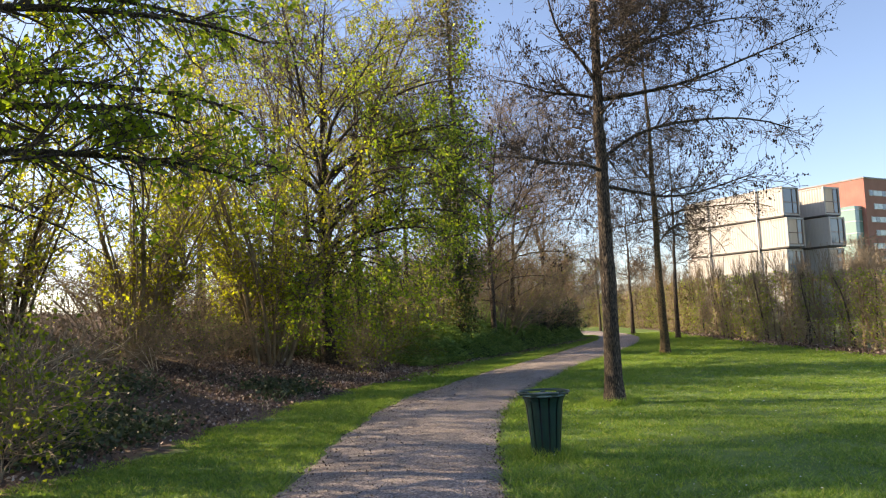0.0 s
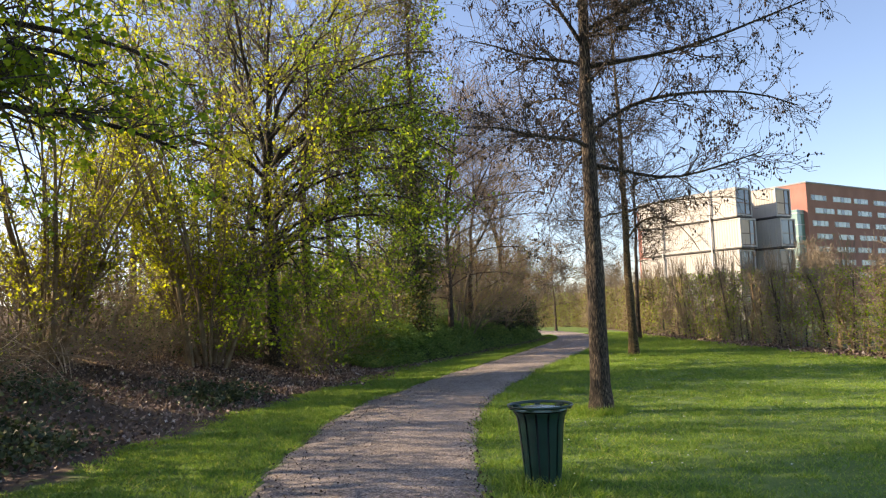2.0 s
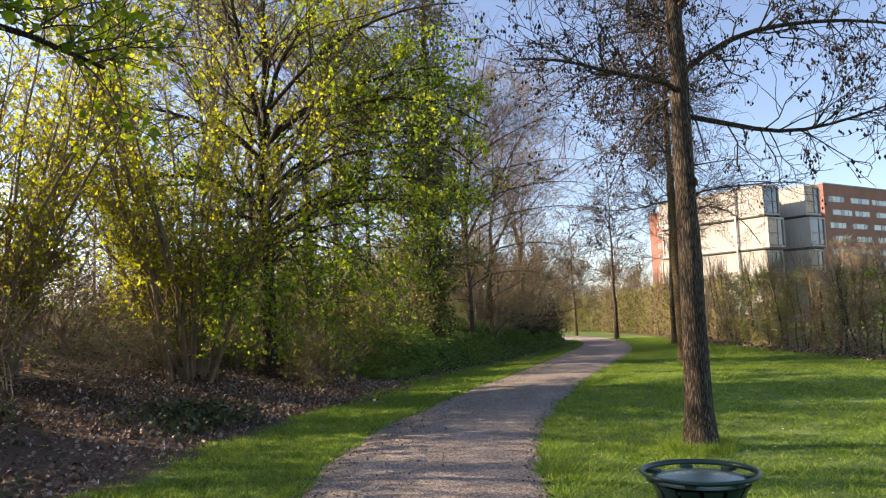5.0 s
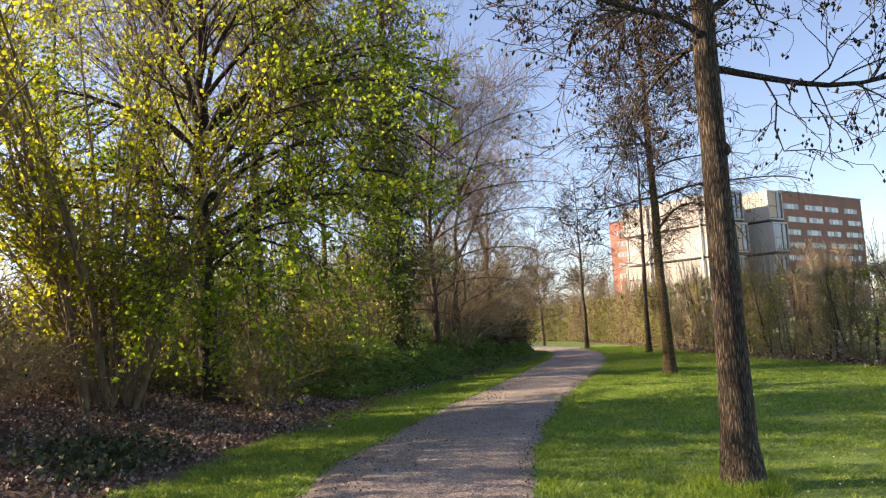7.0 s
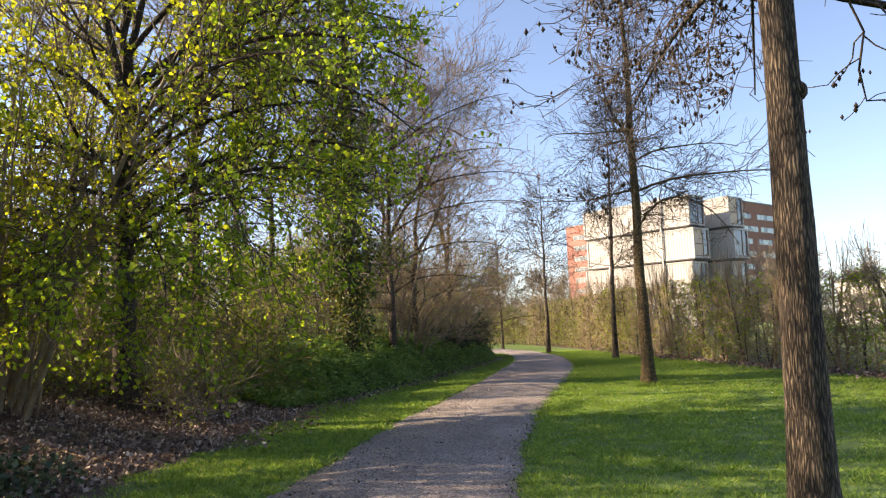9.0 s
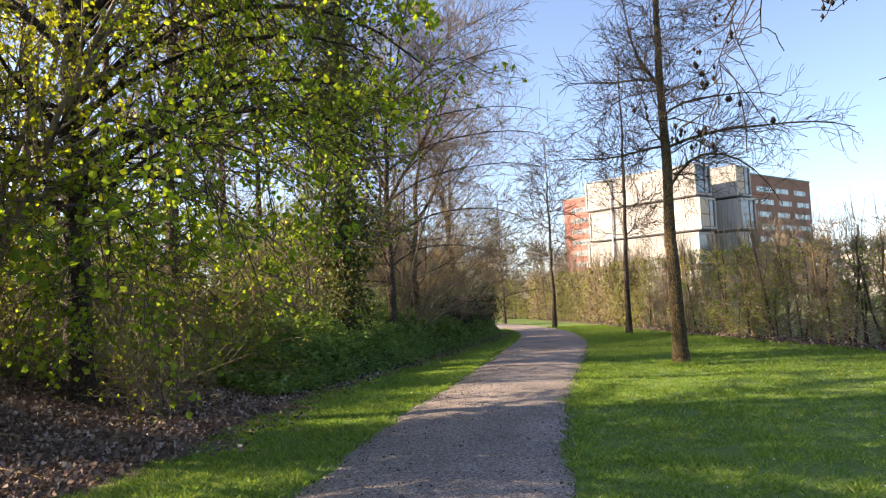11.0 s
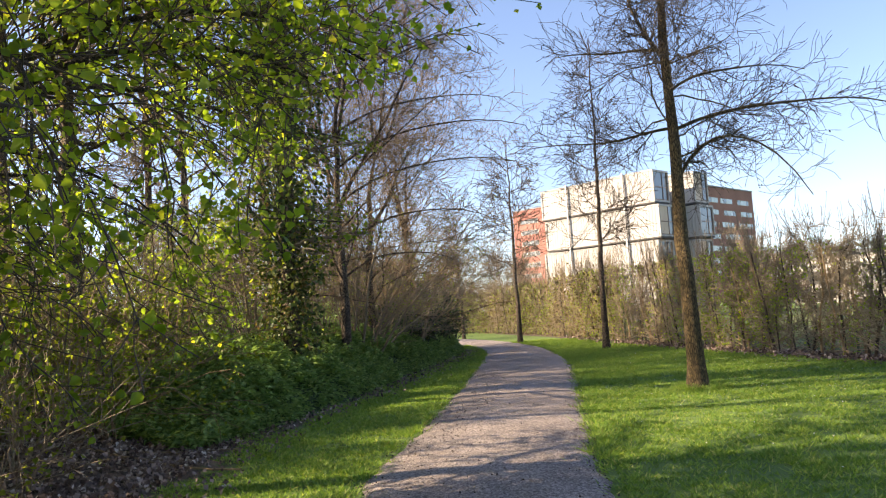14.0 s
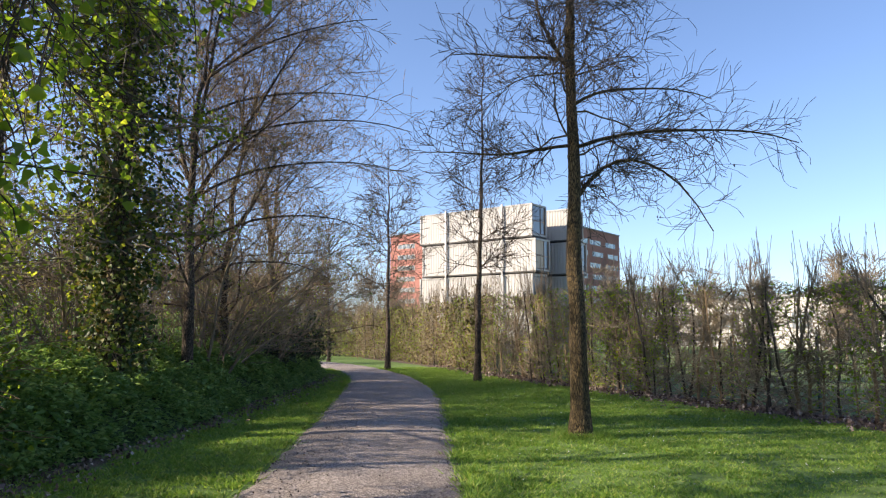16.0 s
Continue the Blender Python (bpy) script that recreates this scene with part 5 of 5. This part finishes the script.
def make_ivy_carpet():
    rng = np.random.default_rng(163)
    m = 30000
    y = 2 + 20 * rng.uniform(0, 1, m) ** 1.2
    d = np.abs(rng.normal(1.8, 1.2, m)) + 0.35
    x = curve_at(VERGE_L, y) - d
    keep = np.sin(x * 1.3 + y * 0.7) + np.sin(y * 1.1 - x * 0.4) + rng.normal(0, 0.5, m) > -0.3 + 0.16 * (y - 9)
    x, y = x[keep], y[keep]
    z = height(x, y) + rng.uniform(0.03, 0.30, len(x))
    V, F = leaves_at(rng, np.stack([x, y, z], -1), 0.085, 0.2)
    root = thing("ivy_carpet", (0, 0, 0), "dark ivy creeping over the woodland floor", "plants")
    link_mesh("foliage", mesh_from("foliage", V, F), IVY_DARK, root, "", "stuff")


make_ivy_carpet()


def make_brambles():
    rng = np.random.default_rng(167)
    for i in range(16):
        y = rng.uniform(8, 28)
        x = float(curve_at(VERGE_L, y)) - rng.uniform(2.2, 6.5) - (1.6 if y > 16 else 0.0)
        make_clump("bramble", (x, y), 170 + i, 12, (0.8, 1.9), 1.6, "tangle of thin brown bramble stems", leaves=120 if i % 2 else 320, leaf=GREEN_LEAF if i % 3 else IVY_LEAF, leaf_size=0.05,
                   bark=PALE_TWIG if i % 3 == 0 else TWIG, twig_bark=TWIG, branches=60, twigs=150, thin=0.004, rad=(0.004, 0.009), group="brambles", lean=1.0, base=0.5)


make_brambles()


def make_wood_ivy():
    rng = np.random.default_rng(165)
    m = 16000
    y = rng.uniform(24, 48, m)
    d = 2.6 + 6.5 * rng.uniform(0, 1, m) ** 1.3
    x = curve_at(VERGE_L, y) - d
    hump = 0.5 + 0.5 * np.sin(x * 1.1 + y * 0.8) * np.sin(y * 0.9 - x * 0.5)
    z = height(x, y) + 0.1 + hump * rng.uniform(0.1, 1.5, m)
    V, F = leaves_at(rng, np.stack([x, y, z], -1), 0.095, 0.3)
    root = thing("wood_undergrowth", (0, 0, 0), "green ivy and young shoots between the trees", "plants")
    link_mesh("foliage", mesh_from("foliage", V, F), HERB_LEAF, root, "", "stuff")


make_wood_ivy()
for place, seed in (((-7.6, 13.2), 211), ((-8.4, 16.4), 212), ((-6.6, 17.6), 213), ((-7.2, 10.6), 214)):
    make_clump("dead_branch", place, seed, 5, (0.9, 2.0), 1.2, "bleached dead branch lying in the undergrowth", bark=PALE_STICK, twig_bark=PALE_STICK, rad=(0.010, 0.018), lean=1.4, base=0.4, branches=16, twigs=26, thin=0.005, group="dead branches")


def make_sticks():
    rng = np.random.default_rng(171)
    for i in range(26):
        y = rng.uniform(8, 27)
        x = float(curve_at(VERGE_L, y)) - rng.uniform(0.5, 5.5)
        L, a, n = rng.uniform(0.5, 2.6), rng.uniform(0, 6.28), 8
        s = np.linspace(-0.5, 0.5, n) * L
        px = x + np.cos(a) * s + np.cumsum(rng.normal(0, 0.03, n))
        py = y + np.sin(a) * s + np.cumsum(rng.normal(0, 0.03, n))
        P = np.stack([px, py, height(px, py) + 0.03], -1)[None]
        V, F = tubes([(P, np.linspace(1, 0.4, n)[None] * rng.uniform(0.008, 0.022), 6)])
        tagged(link_mesh("fallen_stick", smooth(mesh_from("fallen_stick", V, F)), PALE_TWIG), "dry fallen stick lying on leaf litter", "stick", "fallen sticks")


make_sticks()


# ---- grass, daisies, stones ----
def blades(rng, x, y, tall, wide):
    m = len(x)
    z = height(x, y)
    a = rng.uniform(0, 6.283, m)
    h = tall * rng.uniform(0.5, 1.3, m)
    w = wide * rng.uniform(0.7, 1.3, m)
    lx, ly = rng.normal(0, 0.8, m) * h, rng.normal(0, 0.8, m) * h
    c, s = np.cos(a) * w, np.sin(a) * w
    V = np.stack([np.stack([x - c, y - s, z - 0.005], -1), np.stack([x + c, y + s, z - 0.005], -1), np.stack([x + lx, y + ly, z + h], -1)], 1).reshape(-1, 3)
    return V, [np.arange(m * 3).reshape(m, 3)]


def tufted(rng, x, y, each, tall, wide, spread=0.05):
    """Tufts of blades that lean away from the middle of each tuft."""
    m = len(x)
    hh = tall * rng.uniform(0.6, 1.5, m)
    X, Y = np.repeat(x, each), np.repeat(y, each)
    ox, oy = rng.normal(0, 1, m * each), rng.normal(0, 1, m * each)
    far = np.repeat(spread * rng.uniform(0.6, 1.4, m), each)
    X, Y = X + ox * far, Y + oy * far
    h = np.repeat(hh, each) * rng.uniform(0.5, 1.2, m * each)
    w = np.repeat(wide, each) * rng.uniform(0.7, 1.3, m * each)
    a = rng.uniform(0, 6.283, m * each)
    Z = height(X, Y)
    lx, ly = (ox * 0.6 + rng.normal(0, 0.8, m * each)) * h, (oy * 0.6 + rng.normal(0, 0.8, m * each)) * h
    c, s = np.cos(a) * w, np.sin(a) * w
    V = np.stack([np.stack([X - c, Y - s, Z - 0.005], -1), np.stack([X + c, Y + s, Z - 0.005], -1), np.stack([X + lx, Y + ly, Z + h], -1)], 1).reshape(-1, 3)
    return V, [np.arange(m * each * 3).reshape(-1, 3)]


def make_grass():
    rng = np.random.default_rng(181)
    m = 26000
    y = np.concatenate([3.5 + 46.5 * rng.uniform(0, 1, m - 3000) ** 1.8, rng.uniform(-11, 4.5, 3000)])
    L, R = curve_at(PATH_R, y), curve_at(HEDGE_R, y) - 0.5
    x = L + (R - L) * rng.uniform(0, 1, m) ** 1.2 + rng.normal(0.03, 0.05, m)
    lush = np.sin(x * 1.3 + 0.8 * np.sin(y * 0.7)) * np.sin(y * 1.1 - x * 0.5) + 0.5 * np.sin(x * 3.1 + y * 2.3)
    V, F = tufted(rng, x, y, 21, 0.036 + 0.014 * np.clip(lush, -1, 1) + 0.035 * np.exp(-np.abs(x - L) / 0.12), 0.0042 + 0.00033 * np.abs(y), 0.075)
    root = thing("lawn_grass", (0, 0, 0), "short mown green lawn grass", "grass")
    link_mesh("grass_mass", mesh_from("grass_mass", V, F), GRASS, root, "", "stuff")
    m = 13000
    y = np.concatenate([3.5 + 46.5 * rng.uniform(0, 1, m - 1500) ** 1.7, rng.uniform(-11, 4.5, 1500)])
    L, R = curve_at(VERGE_L, y), curve_at(PATH_L, y)
    x = L + (R - L) * rng.uniform(-0.1, 1, m) + rng.normal(-0.02, 0.06, m)
    keep = (x > L + 0.35 * np.sin(y * 1.9) + 0.25 * np.sin(y * 4.3)) | (rng.uniform(0, 1, m) < 0.12)
    x, y = x[keep], y[keep]
    near = np.exp(-np.abs(x - curve_at(PATH_L, y)) / 0.15)
    V, F = tufted(rng, x, y, 19, 0.036 + 0.03 * near, 0.0042 + 0.00033 * np.abs(y), 0.07)
    root = thing("verge_grass", (0, 0, 0), "soft green grass verge beside the path", "grass")
    link_mesh("grass_mass", mesh_from("grass_mass", V, F), GRASS, root, "", "stuff")


make_grass()


def make_tufts():
    rng = np.random.default_rng(187)
    for cx, cy, r, m in ((3.10, 13.95, 0.30, 1500), (7.85, 26.75, 0.30, 1300), (12.35, 39.6, 0.3, 500), (12.25, 48.6, 0.3, 400), (1.175, 9.15, 0.25, 900)):
        a = rng.uniform(0, 6.283, m)
        d = r + np.abs(rng.normal(0, 0.14, m)) - 0.07
        x, y = cx + np.cos(a) * d, cy + np.sin(a) * d
        V, F = blades(rng, x, y, 0.13, 0.006)
        root = thing("grass_tuft", (0, 0, 0), "long unmown grass around a trunk base", "grass", "unmown tufts")
        link_mesh("grass_mass", mesh_from("grass_mass", V, F), GRASS, root, "", "stuff")


make_tufts()


def make_daisies():
    rng = np.random.default_rng(191)
    m = 420
    y = 6 + 30 * rng.uniform(0, 1, m) ** 1.4
    L, R = curve_at(PATH_R, y), curve_at(HEDGE_R, y) - 1.0
    x = L + 0.3 + (R - L) * rng.uniform(0, 1, m)
    V, F = blobs(rng, np.stack([x, y, height(x, y) + 0.055], -1), 0.013, 0.35)
    root = thing("daisies", (0, 0, 0), "tiny white daisies dotted over the lawn", "flowers")
    link_mesh("daisy_mass", mesh_from("daisy_mass", V, F), PETAL, root, "", "stuff")


make_daisies()


def make_stones():
    rng = np.random.default_rng(193)
    m = 7000
    y = 4 + 30 * rng.uniform(0, 1, m) ** 1.6
    t = rng.uniform(0.02, 0.98, m)
    x = curve_at(PATH_L, y) * (1 - t) + curve_at(PATH_R, y) * t
    z = height(x, y) + 0.018 + 0.03 * (1 - (2 * t - 1) ** 2)
    V, F = blobs(rng, np.stack([x, y, z], -1), 0.007, 0.7)
    root = thing("path_stones", (0, 0, 0), "loose grey stones scattered over the path", "gravel")
    link_mesh("stone_mass", mesh_from("stones", V, F), PEBBLE, root, "", "stuff")
    m = 5200
    y = 4 + 30 * rng.uniform(0, 1, m) ** 1.5
    side = rng.uniform(0, 1, m) < 0.7
    t = np.where(side, np.clip(np.abs(rng.normal(0, 0.28, m)), 0, 0.97), 1 - np.abs(rng.normal(0, 0.06, m)))
    x = curve_at(PATH_L, y) * (1 - t) + curve_at(PATH_R, y) * t
    z = height(x, y) + 0.03 + 0.03 * (1 - (2 * t - 1) ** 2)
    V, F = leaves_at(rng, np.stack([x, y, z - 0.006], -1), 0.025, 0.0, 0.1)
    root = thing("path_leaves", (0, 0, 0), "small dark dead leaves along the path edge", "leaves")
    link_mesh("fallen_leaves", mesh_from("fallen_leaves", V, F), MUD_LEAF, root, "", "stuff")


make_stones()
